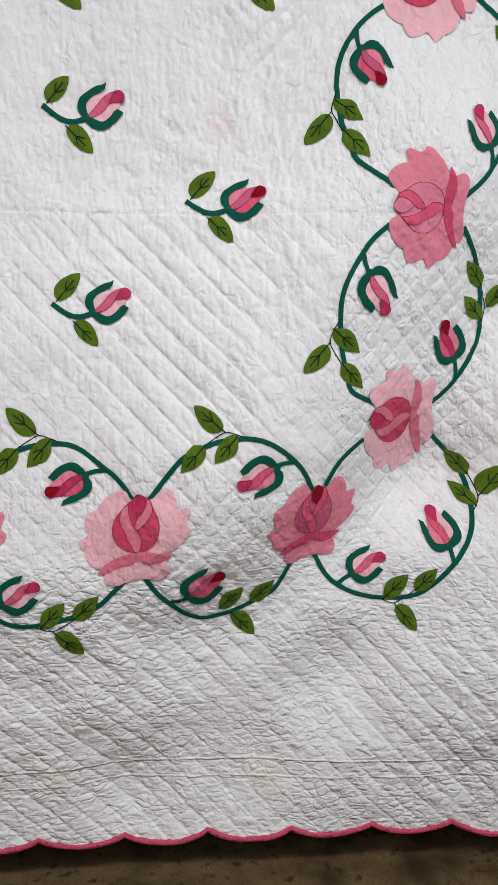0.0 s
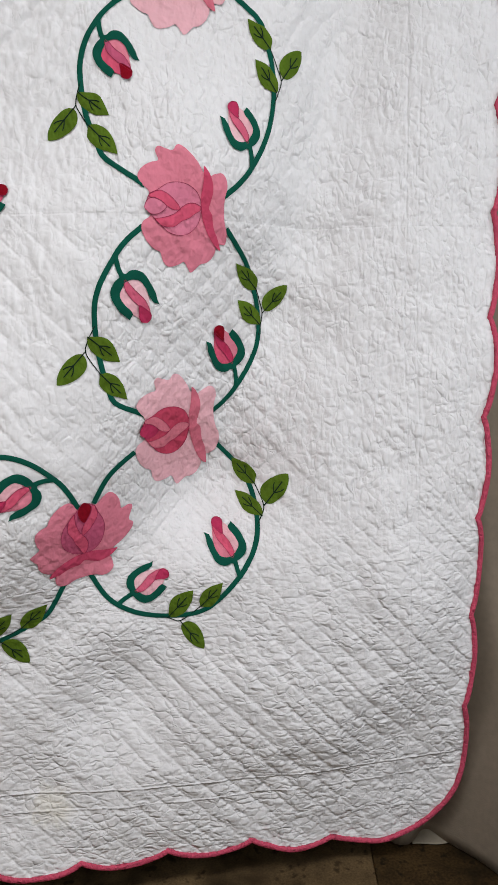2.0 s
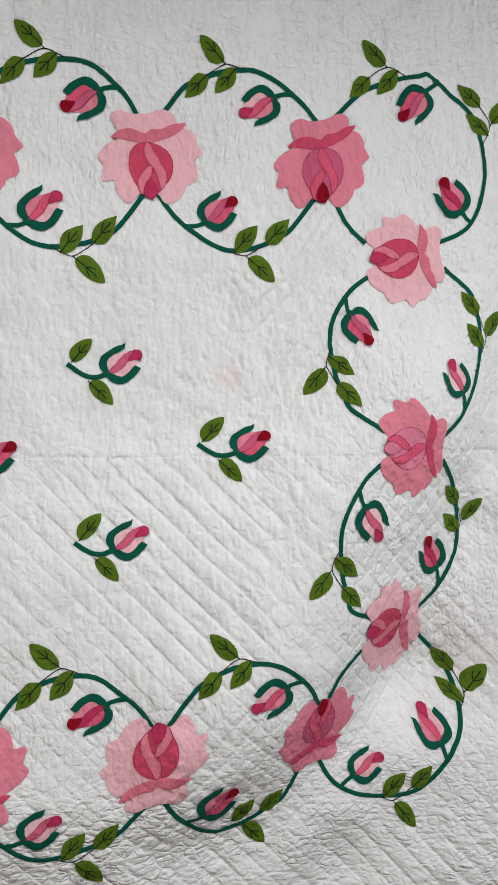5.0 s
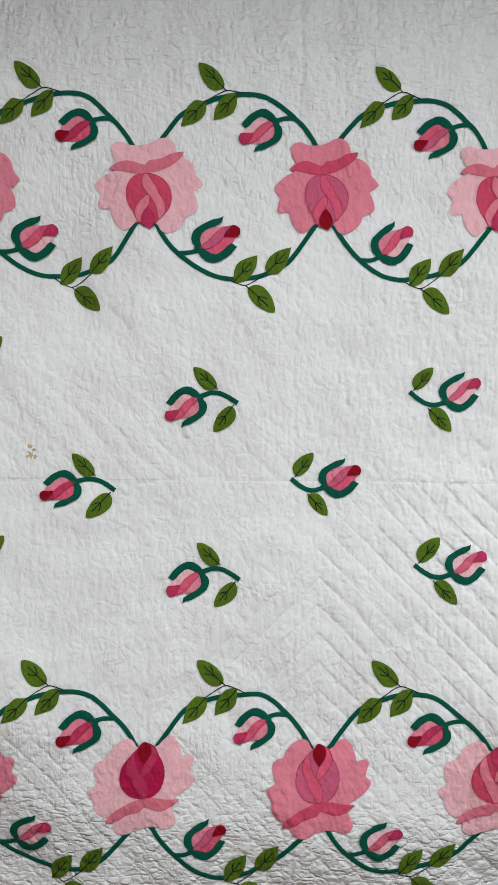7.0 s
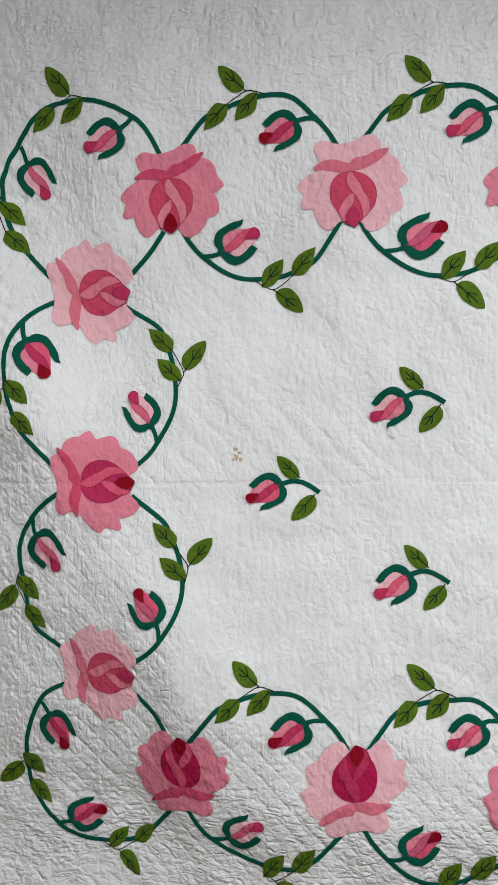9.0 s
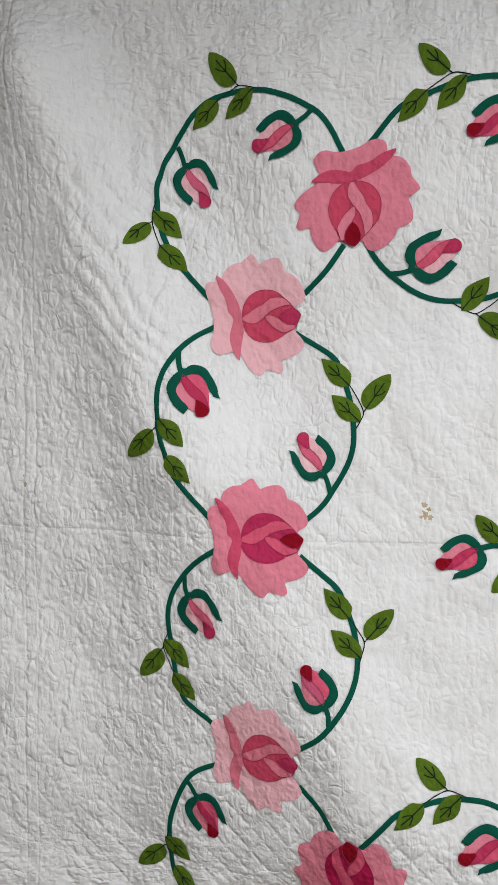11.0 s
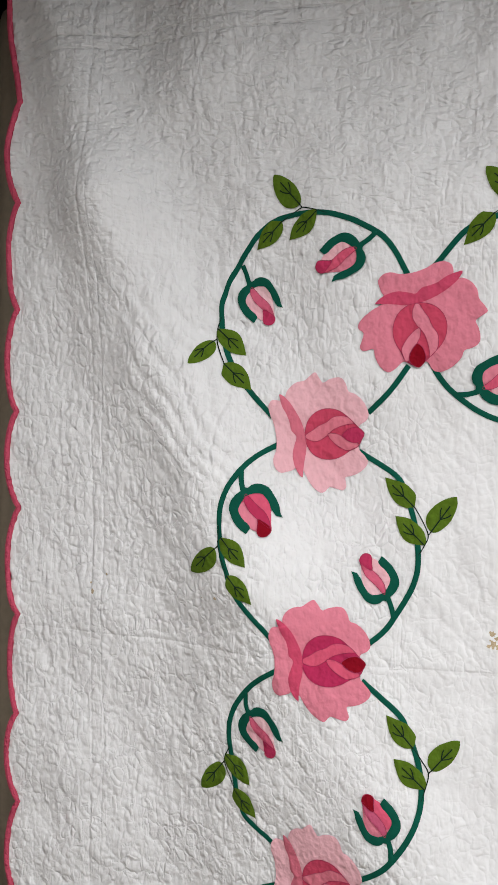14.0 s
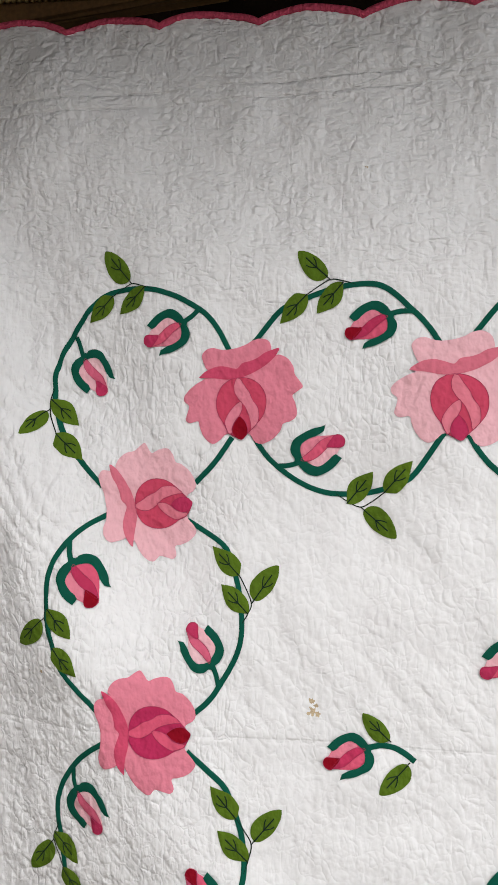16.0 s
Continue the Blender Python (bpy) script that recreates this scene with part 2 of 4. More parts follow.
def spotted(m, dark):
    """Dark blotches, large and small, on a worn floor."""
    calc, ramp, noise, xyz, relief = graph(m)
    nt = m.node_tree
    b = nt.nodes["Principled BSDF"]
    old = b.inputs["Base Color"].links[0].from_socket
    blot = calc("MAXIMUM", calc("MULTIPLY", ramp(noise((8, 8, 8), 6, 1.0, 0.2), 0.42, 0.68), 0.8), calc("MULTIPLY", ramp(noise((42, 42, 42), 4, 4.0, 0.2), 0.55, 0.70), 0.8))
    mix = nt.nodes.new("ShaderNodeMix")
    mix.data_type = "RGBA"
    for socket in mix.inputs:
        if socket.type == "RGBA" and socket.name == "A":
            nt.links.new(old, socket)
        if socket.type == "RGBA" and socket.name == "B":
            socket.default_value = dark + (1,)
    nt.links.new(blot, mix.inputs["Factor"])
    nt.links.new(next(o for o in mix.outputs if o.type == "RGBA"), b.inputs["Base Color"])


spotted(MAT["concrete"], (0.006, 0.005, 0.003))
spotted(MAT["mat"], (0.022, 0.014, 0.006))


def mesh_object(name, verts, faces, material, parent=None, label="", smooth=True):
    me = bpy.data.meshes.new(name)
    me.from_pydata(verts, [], faces)
    me.materials.append(MAT[material])
    if smooth:
        me.shade_smooth()
    ob = new(name, me)
    ob.parent = parent
    return tagged(ob, label) if label else ob


def box(name, lo, hi, material, bevel=0.004):
    bm = bmesh.new()
    bmesh.ops.create_cube(bm, size=1.0)
    for v in bm.verts:
        v.co = [(a + b) / 2 + c * (b - a) for a, b, c in zip(lo, hi, v.co)]
    if bevel:
        bmesh.ops.bevel(bm, geom=bm.edges[:], offset=bevel, segments=2, affect="EDGES")
    me = bpy.data.meshes.new(name)
    bm.to_mesh(me)
    bm.free()
    me.materials.append(MAT[material])
    return new(name, me)


# ---- the room ----
tagged(box("floor", (-3, -3, -0.1), (3, 1.0, 0.0), "concrete", 0), "dark stained concrete floor", "floor", kind="structure")
tagged(box("wall_north", (-2.4, 0.6, 0), (2.4, 0.7, 3.0), "dark_wood", 0), "dark timber wall behind the curtain", "wall", kind="structure")
# Unseen side and rear walls, added to bounce soft light onto the quilt.
tagged(box("bounce_wall_west", (-2.5, -2.6, 0), (-2.4, 0.7, 2.98), "wall", 0), "plain off-white side wall", "wall", kind="structure")
tagged(box("bounce_wall_south", (-2.5, -2.7, 0), (2.5, -2.6, 2.98), "wall", 0), "plain off-white rear wall", "wall", kind="structure")
tagged(box("ceiling", (-2.5, -2.7, 2.98), (2.5, 0.7, 3.1), "dark_wood", 0), "dark timber ceiling", "ceiling", kind="structure")


def unseen_window_wall():
    """The unseen side wall, with the window opening assumed for the side light."""
    y0, y1 = UNSEEN_WINDOW[1] - UNSEEN_WINDOW_W / 2, UNSEEN_WINDOW[1] + UNSEEN_WINDOW_W / 2
    z0, z1 = UNSEEN_WINDOW[2] - UNSEEN_WINDOW_H / 2, UNSEEN_WINDOW[2] + UNSEEN_WINDOW_H / 2
    for name, lo, hi in (("unseen_wall_east_1", (-2.6, 0), (y0, 2.98)), ("unseen_wall_east_2", (y1, 0), (0.7, 2.98)),
                         ("unseen_wall_east_3", (y0, 0), (y1, z0)), ("unseen_wall_east_4", (y0, z1), (y1, 2.98))):
        tagged(box(name, (2.4, lo[0], lo[1]), (2.5, hi[0], hi[1]), "wall", 0), "plain off-white side wall with a window", "wall", kind="structure")


unseen_window_wall()


def build_overhead_fill():
    """Unseen long lamp added over the camera: tray, two rods; light leaves the underside."""
    x, y, z = OVERHEAD_FILL
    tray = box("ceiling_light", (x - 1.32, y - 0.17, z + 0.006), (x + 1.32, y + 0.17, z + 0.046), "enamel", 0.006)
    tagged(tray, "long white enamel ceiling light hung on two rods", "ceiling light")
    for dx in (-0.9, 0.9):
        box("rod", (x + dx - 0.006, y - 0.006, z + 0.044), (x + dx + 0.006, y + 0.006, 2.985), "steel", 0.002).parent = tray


build_overhead_fill()


# ---- relief of the hanging cloth ----
FOLDS = (
    (0.406, 0.7, 0.509, 0.854, 0.205, -4.78),
    (0.626, 1.145, 0.749, 1.289, 0.149, -4.272),
    (0.416, 0.493, 0.866, 0.764, 0.097, 4.831),
    (0.805, 0.805, 0.931, 1.039, 0.136, 7.706),
    (1.003, 1.21, 1.11, 1.8, 0.089, 5.601),
    (1.007, 0.378, 1.137, 0.454, 0.151, -3.25),
    (1.157, 0.61, 1.354, 0.948, 0.149, -3.434),
    (-0.96, 0.524, -0.715, 0.538, 0.199, 4.025),
    (-1.136, 1.911, -0.885, 1.333, 0.092, -4.7),
    (-0.72, 1.474, -0.478, 1.585, 0.113, 3.39),
    (-0.541, 0.645, 0.104, 0.595, 0.144, -2.456),
    (-0.329, 1.185, 0.396, 1.334, 0.208, 2.65),
    (-0.731, 1.901, 0.5, 1.956, 0.112, -1.47),
    (-0.855, 1.223, -0.561, 0.808, 0.118, -2.565),
    (-1.07, 1.074, -0.986, 0.715, 0.104, 2.089),
    (0.296, 0.205, 0.584, 0.363, 0.111, 3.425),
    (-0.961, 1.825, -0.87, 1.73, 0.109, 1.782),
    (0.698, 0.433, 0.758, 0.506, 0.095, 3.978),
    (-0.962, 2.134, -0.941, 2.216, 0.095, -2.187),
    (-1.255, 2.33, -1.150, 1.95, 0.075, -3.2),
    (-1.25, 0.05, 1.25, 0.05, 0.20, 2.2),
)
ROSES_ROWS = {
    "T1": ((-0.630, 1.651), (-0.694, 1.745), (-0.570, 1.788), (-0.719, 1.714), (-0.534, 1.730), (-0.592, 1.803)),
    "T2": ((-0.307, 1.650), (-0.379, 1.753), (-0.248, 1.782), (-0.405, 1.726), (-0.214, 1.727), (-0.272, 1.805)),
    "T3": ((0.005, 1.651), (-0.062, 1.755), (0.058, 1.785), (-0.087, 1.722), (0.096, 1.730), (0.034, 1.809)),
    "T4": ((0.309, 1.651), (0.240, 1.755), (0.368, 1.787), (0.218, 1.722), (0.398, 1.738), (0.338, 1.806)),
    "T5": ((0.616, 1.659), (0.551, 1.758), (0.676, 1.802), (0.526, 1.724), (0.703, 1.746), (0.657, 1.821)),
    "B1": ((-0.619, 0.754), (-0.553, 0.650), (-0.677, 0.618), (-0.528, 0.682), (-0.707, 0.677), (-0.661, 0.601)),
    "B2": ((-0.306, 0.748), (-0.245, 0.650), (-0.372, 0.610), (-0.218, 0.684), (-0.405, 0.661), (-0.350, 0.587)),
    "B3": ((0.001, 0.744), (0.062, 0.644), (-0.065, 0.604), (0.091, 0.678), (-0.092, 0.666), (-0.036, 0.586)),
    "B4": ((0.309, 0.752), (0.366, 0.652), (0.240, 0.615), (0.394, 0.689), (0.208, 0.668), (0.257, 0.595)),
    "B5": ((0.609, 0.760), (0.660, 0.668), (0.549, 0.632), (0.687, 0.705), (0.523, 0.675), (0.562, 0.613)),
}
ROSES_SIDES = {
    "L1": ((-0.710, 1.551), (-0.804, 1.481), (-0.839, 1.610), (-0.776, 1.458), (-0.786, 1.645), (-0.855, 1.597)),
    "L2": ((-0.696, 1.207), (-0.794, 1.145), (-0.827, 1.270), (-0.758, 1.119), (-0.775, 1.299), (-0.839, 1.249)),
    "L3": ((-0.699, 0.859), (-0.796, 0.799), (-0.819, 0.924), (-0.764, 0.771), (-0.775, 0.954), (-0.839, 0.909)),
    "R1": ((0.704, 1.563), (0.802, 1.631), (0.832, 1.513), (0.769, 1.647), (0.784, 1.475), (0.849, 1.530)),
    "R2": ((0.716, 1.216), (0.808, 1.279), (0.837, 1.159), (0.771, 1.307), (0.788, 1.123), (0.847, 1.171)),
    "R3": ((0.702, 0.867), (0.793, 0.939), (0.822, 0.798), (0.764, 0.962), (0.768, 0.763), (0.844, 0.833)),
}
ARCS_TOP_LOWER = {
    "TD1": ((-0.612, 1.658), (-0.330, 1.661), (-0.396, 1.507), (-0.473, 1.653), (-0.476, 1.570), (-0.547, 1.617), (-0.373, 1.621)),
    "TD2": ((-0.295, 1.658), (-0.011, 1.664), (-0.085, 1.505), (-0.148, 1.650), (-0.150, 1.563), (-0.226, 1.613), (-0.057, 1.620)),
    "TD3": ((0.018, 1.658), (0.294, 1.658), (0.227, 1.508), (0.157, 1.656), (0.160, 1.568), (0.095, 1.605), (0.249, 1.622)),
    "TD4": ((0.321, 1.659), (0.599, 1.666), (0.527, 1.517), (0.458, 1.660), (0.463, 1.572), (0.397, 1.617), (0.555, 1.631)),
}
ARCS_TOP_UPPER = {
    "TU1": ((-0.338, 1.794), (-0.602, 1.805), (-0.541, 1.931), (-0.471, 1.804), (-0.446, 1.878), (-0.402, 1.833), (-0.569, 1.824)),
    "TU2": ((-0.016, 1.799), (-0.285, 1.806), (-0.222, 1.933), (-0.151, 1.804), (-0.145, 1.881), (-0.082, 1.838), (-0.253, 1.825)),
    "TU3": ((0.284, 1.795), (0.027, 1.810), (0.086, 1.933), (0.157, 1.798), (0.173, 1.877), (0.227, 1.831), (0.060, 1.827)),
    "TU4": ((0.600, 1.808), (0.334, 1.807), (0.393, 1.931), (0.463, 1.806), (0.467, 1.882), (0.530, 1.841), (0.367, 1.829)),
}
ARCS_BOTTOM_UPPER = {
    "BU1": ((-0.320, 0.737), (-0.600, 0.746), (-0.522, 0.891), (-0.459, 0.747), (-0.443, 0.835), (-0.389, 0.784), (-0.553, 0.785)),
    "BU2": ((-0.012, 0.735), (-0.286, 0.737), (-0.216, 0.887), (-0.149, 0.749), (-0.132, 0.828), (-0.085, 0.790), (-0.241, 0.776)),
    "BU3": ((0.294, 0.749), (0.020, 0.736), (0.094, 0.890), (0.156, 0.750), (0.177, 0.832), (0.226, 0.782), (0.068, 0.777)),
    "BU4": ((0.596, 0.760), (0.328, 0.745), (0.400, 0.897), (0.470, 0.763), (0.478, 0.844), (0.540, 0.798), (0.377, 0.787)),
}
ARCS_BOTTOM_LOWER = {
    "BD1": ((-0.602, 0.605), (-0.338, 0.584), (-0.398, 0.452), (-0.469, 0.600), (-0.445, 0.518), (-0.537, 0.566), (-0.377, 0.563)),
    "BD2": ((-0.290, 0.599), (-0.034, 0.582), (-0.086, 0.455), (-0.163, 0.603), (-0.156, 0.506), (-0.226, 0.559), (-0.069, 0.571)),
    "BD3": ((0.017, 0.597), (0.275, 0.594), (0.211, 0.468), (0.145, 0.600), (0.127, 0.525), (0.078, 0.564), (0.241, 0.578)),
    "BD4": ((0.321, 0.604), (0.568, 0.610), (0.507, 0.478), (0.452, 0.606), (0.431, 0.517), (0.384, 0.564), (0.542, 0.583)),
}
ARCS_LEFT = {
    "LO1": ((-0.847, 1.528), (-0.842, 1.244), (-0.975, 1.329), (-0.848, 1.392), (-0.919, 1.401), (-0.885, 1.464), (-0.867, 1.295)),
    "LO2": ((-0.834, 1.185), (-0.841, 0.907), (-0.963, 0.969), (-0.836, 1.047), (-0.910, 1.052), (-0.877, 1.116), (-0.865, 0.937)),
    "LI1": ((-0.689, 1.240), (-0.709, 1.518), (-0.570, 1.460), (-0.705, 1.369), (-0.624, 1.370), (-0.668, 1.303), (-0.678, 1.484)),
    "LI2": ((-0.693, 0.889), (-0.692, 1.175), (-0.560, 1.106), (-0.690, 1.020), (-0.611, 1.030), (-0.657, 0.953), (-0.664, 1.135)),
}
ARCS_RIGHT = {
    "RO1": ((0.847, 1.243), (0.857, 1.544), (0.978, 1.476), (0.854, 1.380), (0.927, 1.401), (0.883, 1.313), (0.884, 1.507)),
    "RO2": ((0.834, 0.896), (0.854, 1.183), (0.964, 1.113), (0.838, 1.041), (0.915, 1.039), (0.869, 0.968), (0.869, 1.143)),
    "RI1": ((0.696, 1.527), (0.708, 1.254), (0.575, 1.314), (0.699, 1.404), (0.628, 1.398), (0.663, 1.467), (0.678, 1.289)),
    "RI2": ((0.704, 1.181), (0.703, 0.900), (0.578, 0.948), (0.718, 1.045), (0.636, 1.049), (0.680, 1.116), (0.681, 0.923)),
}
CORNERS = {
    "TL": ((-0.651, 1.796), (-0.860, 1.586), (-0.855, 1.949), (-0.985, 1.657), (-0.785, 1.801), (-0.860, 1.721), (-0.776, 1.888), (-0.937, 1.723), (-0.714, 1.830), (-0.896, 1.789), (-0.883, 1.840), (-0.884, 1.614)),
    "BL": ((-0.836, 0.836), (-0.651, 0.591), (-0.973, 0.634), (-0.703, 0.471), (-0.837, 0.709), (-0.765, 0.592), (-0.914, 0.723), (-0.760, 0.531), (-0.866, 0.780), (-0.837, 0.566), (-0.870, 0.596), (-0.674, 0.567)),
    "BR": ((0.615, 0.621), (0.847, 0.827), (0.803, 0.481), (0.959, 0.780), (0.745, 0.619), (0.833, 0.704), (0.733, 0.540), (0.904, 0.698), (0.680, 0.585), (0.860, 0.632), (0.836, 0.599), (0.868, 0.804)),
    "TR": ((0.847, 1.601), (0.646, 1.822), (0.985, 1.872), (0.691, 1.957), (0.845, 1.717), (0.760, 1.819), (0.932, 1.738), (0.800, 1.900), (0.885, 1.651), (0.814, 1.874), (0.877, 1.893), (0.665, 1.850)),
}
JOINERS = {
    "TL": ((-0.644, 1.654), (-0.672, 1.615), (-0.704, 1.583)),
    "BL": ((-0.697, 0.824), (-0.663, 0.789), (-0.637, 0.745)),
    "TR": ((0.637, 1.665), (0.661, 1.623), (0.697, 1.592)),
    "BR": ((0.693, 0.835), (0.651, 0.801), (0.624, 0.756)),
}
SPRAYS_LEFT = {
    "TL_a": ((-0.783, 1.888), (-0.829, 1.849), (-0.841, 1.879), (-0.883, 1.838), (-0.812, 1.901), (-0.855, 1.951)),
    "TL_b": ((-0.943, 1.715), (-0.898, 1.672), (-0.930, 1.659), (-0.884, 1.616), (-0.948, 1.695), (-0.981, 1.657)),
    "LO1": ((-0.916, 1.389), (-0.875, 1.346), (-0.903, 1.332), (-0.863, 1.291), (-0.925, 1.371), (-0.973, 1.329)),
    "LO2": ((-0.919, 1.035), (-0.875, 0.993), (-0.903, 0.982), (-0.866, 0.938), (-0.925, 1.016), (-0.963, 0.968)),
    "LI1": ((-0.615, 1.387), (-0.660, 1.428), (-0.632, 1.442), (-0.678, 1.485), (-0.607, 1.407), (-0.571, 1.460)),
    "LI2": ((-0.606, 1.032), (-0.652, 1.073), (-0.624, 1.090), (-0.664, 1.136), (-0.598, 1.060), (-0.559, 1.106)),
    "BL_a": ((-0.923, 0.695), (-0.880, 0.657), (-0.909, 0.642), (-0.871, 0.598), (-0.927, 0.675), (-0.974, 0.634)),
}
SPRAYS_RIGHT = {
    "RO1": ((0.932, 1.404), (0.895, 1.449), (0.921, 1.466), (0.884, 1.509), (0.943, 1.428), (0.978, 1.477)),
    "RO2": ((0.917, 1.043), (0.874, 1.084), (0.908, 1.102), (0.867, 1.142), (0.925, 1.067), (0.964, 1.110)),
    "RI1": ((0.623, 1.385), (0.668, 1.350), (0.637, 1.336), (0.679, 1.292), (0.616, 1.362), (0.577, 1.315)),
    "RI2": ((0.625, 1.023), (0.673, 0.984), (0.642, 0.966), (0.683, 0.924), (0.617, 0.996), (0.577, 0.950)),
    "BR_a": ((0.744, 0.538), (0.787, 0.586), (0.799, 0.556), (0.838, 0.599), (0.767, 0.526), (0.803, 0.481)),
    "BR_b": ((0.913, 0.709), (0.873, 0.747), (0.906, 0.761), (0.868, 0.807), (0.921, 0.730), (0.959, 0.783)),
}
SPRAYS = {**SPRAYS_LEFT, **SPRAYS_RIGHT}
SPRIGS = {
    "S1": ((-0.368, 1.185), (-0.499, 1.174), (-0.443, 1.252), (-0.418, 1.137)),
    "S2": ((-0.149, 1.344), (-0.278, 1.317), (-0.228, 1.408), (-0.192, 1.293)),
    "S3": ((-0.142, 1.028), (-0.272, 1.004), (-0.219, 1.094), (-0.187, 0.981)),
    "S4": ((-0.051, 1.211), (0.074, 1.230), (0.015, 1.144), (-0.011, 1.257)),
    "S5": ((0.161, 1.370), (0.289, 1.390), (0.238, 1.298), (0.203, 1.413)),
    "S6": ((0.170, 1.060), (0.297, 1.080), (0.244, 0.991), (0.216, 1.108)),
    "S7": ((0.387, 1.228), (0.515, 1.245), (0.463, 1.160), (0.435, 1.275)),
}


def folds(x, z):
    """How far the cloth hangs back (+) or swells towards the room (-), in metres."""
    s = 0.0
    for x0, z0, x1, z1, w, a in FOLDS:
        dx, dz = x1 - x0, z1 - z0
        t = np.clip(((x - x0) * dx + (z - z0) * dz) / (dx * dx + dz * dz), 0, 1)
        s = s + a * np.exp(-((x - x0 - t * dx) ** 2 + (z - z0 - t * dz) ** 2) / (w * w))
    return s / 100


STEP = 0.0027
GX = np.arange(-1.365, 1.365, STEP)
GZ = np.arange(0.03, 2.375, STEP)
XX, ZZ = np.meshgrid(GX, GZ)
RNG = np.random.RandomState(7)


def band_noise(lx, lz, spread=0.45):
    """Band-limited noise over the cloth with crests about lx by lz metres apart; unit deviation."""
    f = np.fft.rfft2(RNG.normal(size=XX.shape))
    kz = np.fft.fftfreq(XX.shape[0], STEP)[:, None] * lz
    kx = np.fft.rfftfreq(XX.shape[1], STEP)[None] * lx
    n = np.fft.irfft2(f * np.exp(-((np.hypot(kx, kz) - 1) / spread) ** 2), XX.shape)
    return n / n.std()


def smooth(a, b, v):
    t = np.clip((v - a) / (b - a), 0, 1)
    return t * t * (3 - 2 * t)


def channel(d, width):
    return np.exp(-(d / width) ** 2)


def to_line(v, spacing):
    return np.abs((v / spacing + 0.5) % 1 - 0.5) * spacing


MID_Z = 1.205
wob = band_noise(0.25, 0.25) * 0.0022
AX, AZ = np.abs(XX + wob), np.abs(ZZ - MID_Z + wob)
inner = (1 - smooth(0.60, 0.66, np.abs(XX))) * (1 - smooth(0.40, 0.46, np.abs(ZZ - MID_Z)))
outer = np.maximum(smooth(0.92, 1.0, np.abs(XX)), smooth(0.68, 0.76, np.abs(ZZ - MID_Z)))
loops = np.clip(1 - inner - outer, 0, 1)
rim = np.maximum(smooth(1.155, 1.175, np.abs(XX)), smooth(0.955, 0.975, np.abs(ZZ - MID_Z)))
q = 0.049


def puff(v, spacing):
    """Padding between stitched lines: nought on the line, one midway."""
    d = np.clip(to_line(v, spacing) / (spacing / 2), 0, 1)
    return 1 - (1 - d) ** 2.4


chevron = puff(AX - AZ + q / 2, q)
hatch = np.minimum(puff(XX + ZZ + wob, q), 0.45 + 0.55 * puff(XX - ZZ + wob, q))
fine_hatch = np.minimum(puff(XX + ZZ + wob, 0.042), puff(XX - ZZ + wob, 0.042))
seams = np.zeros_like(XX)
for zz in (2.180, 2.202, MID_Z):
    seams = np.maximum(seams, channel(ZZ - zz + wob, 0.0032))
for xx in (-1.165, -0.045):
    seams = np.maximum(seams, channel(XX - xx + wob, 0.0032))
lowness = (1 - smooth(1.10, 1.40, ZZ)) * (0.35 + 0.65 * smooth(-0.15, 0.25, XX))
clear = np.clip(0.55 + 0.35 * band_noise(0.5, 0.5), 0.15, 1.0)
stitched = inner * (0.15 + 0.85 * lowness) * channel(to_line(AX - AZ + q / 2, q) * 0.707, 0.0028) + outer * (0.08 + 0.92 * lowness * (1 - 0.75 * smooth(0.62, 0.90, ZZ))) * channel(to_line(XX + ZZ + wob, q) * 0.707, 0.0028)
quilting = (0.0013 * clear * stitched - (0.0018 * inner * (0.45 + 0.55 * lowness) * chevron + 0.0021 * outer * (0.12 + 0.88 * lowness * (1 - 0.75 * smooth(0.62, 0.90, ZZ))) * hatch * (1 - 0.3 * rim)
            + 0.0027 * loops * (0.20 + 0.80 * lowness) * fine_hatch) * (0.3 + 0.7 * clear) + 0.0024 * seams * (1 - 0.6 * (np.abs(ZZ - MID_Z) < 0.6)))


def creases(lx, lz, width, lean=0.0):
    """Soft creases that come and go: valleys along a wandering line, flat cloth between."""
    n = band_noise(lx, lz)
    v = np.exp(-np.sqrt(n * n + 0.006) / (1.1 * width))
    return -v * (0.3 + 0.7 * smooth(-0.9, 0.9, band_noise(0.045, 0.045)))


lower = 1 - smooth(0.42, 0.85, ZZ - 0.15 * smooth(0.3, 0.6, -XX))
upper = smooth(1.62, 2.05, ZZ)
sides = smooth(0.72, 0.95, np.abs(XX)) * (1 - 0.6 * np.maximum(lower, upper))
plain = np.clip(1 - lower - upper - sides, 0, 1)
lying = 0.95 * creases(0.040, 0.021, 0.5) + 0.85 * creases(0.024, 0.0135, 0.5) + 0.12 * band_noise(0.06, 0.022)
standing = 0.95 * creases(0.020, 0.070, 0.5) + 0.85 * creases(0.0130, 0.042, 0.5) + 0.12 * band_noise(0.022, 0.07)
tangled = 0.85 * creases(0.036, 0.034, 0.45) + 0.95 * creases(0.021, 0.020, 0.45)
gain = 0.65 + 0.9 * np.exp(-((XX - 0.45) / 0.40) ** 2 - ((ZZ - 1.3) / 0.5) ** 2)
pucker = (lower * (0.58 * lying + 0.36 * tangled) + upper * (0.8 + 0.25 * smooth(-0.9, -0.5, XX)) * (0.38 * tangled + (0.42 + 0.40 * smooth(2.10, 2.24, ZZ)) * lying + 0.45 * (1 - 0.6 * smooth(2.14, 2.24, ZZ)) * standing)
          + sides * (0.70 * standing + 0.70 * tangled) + plain * gain * (0.66 * standing + 0.2 * tangled + 0.15 * lying)) * 0.0037
drift = 0.35 * band_noise(0.22, 0.22)


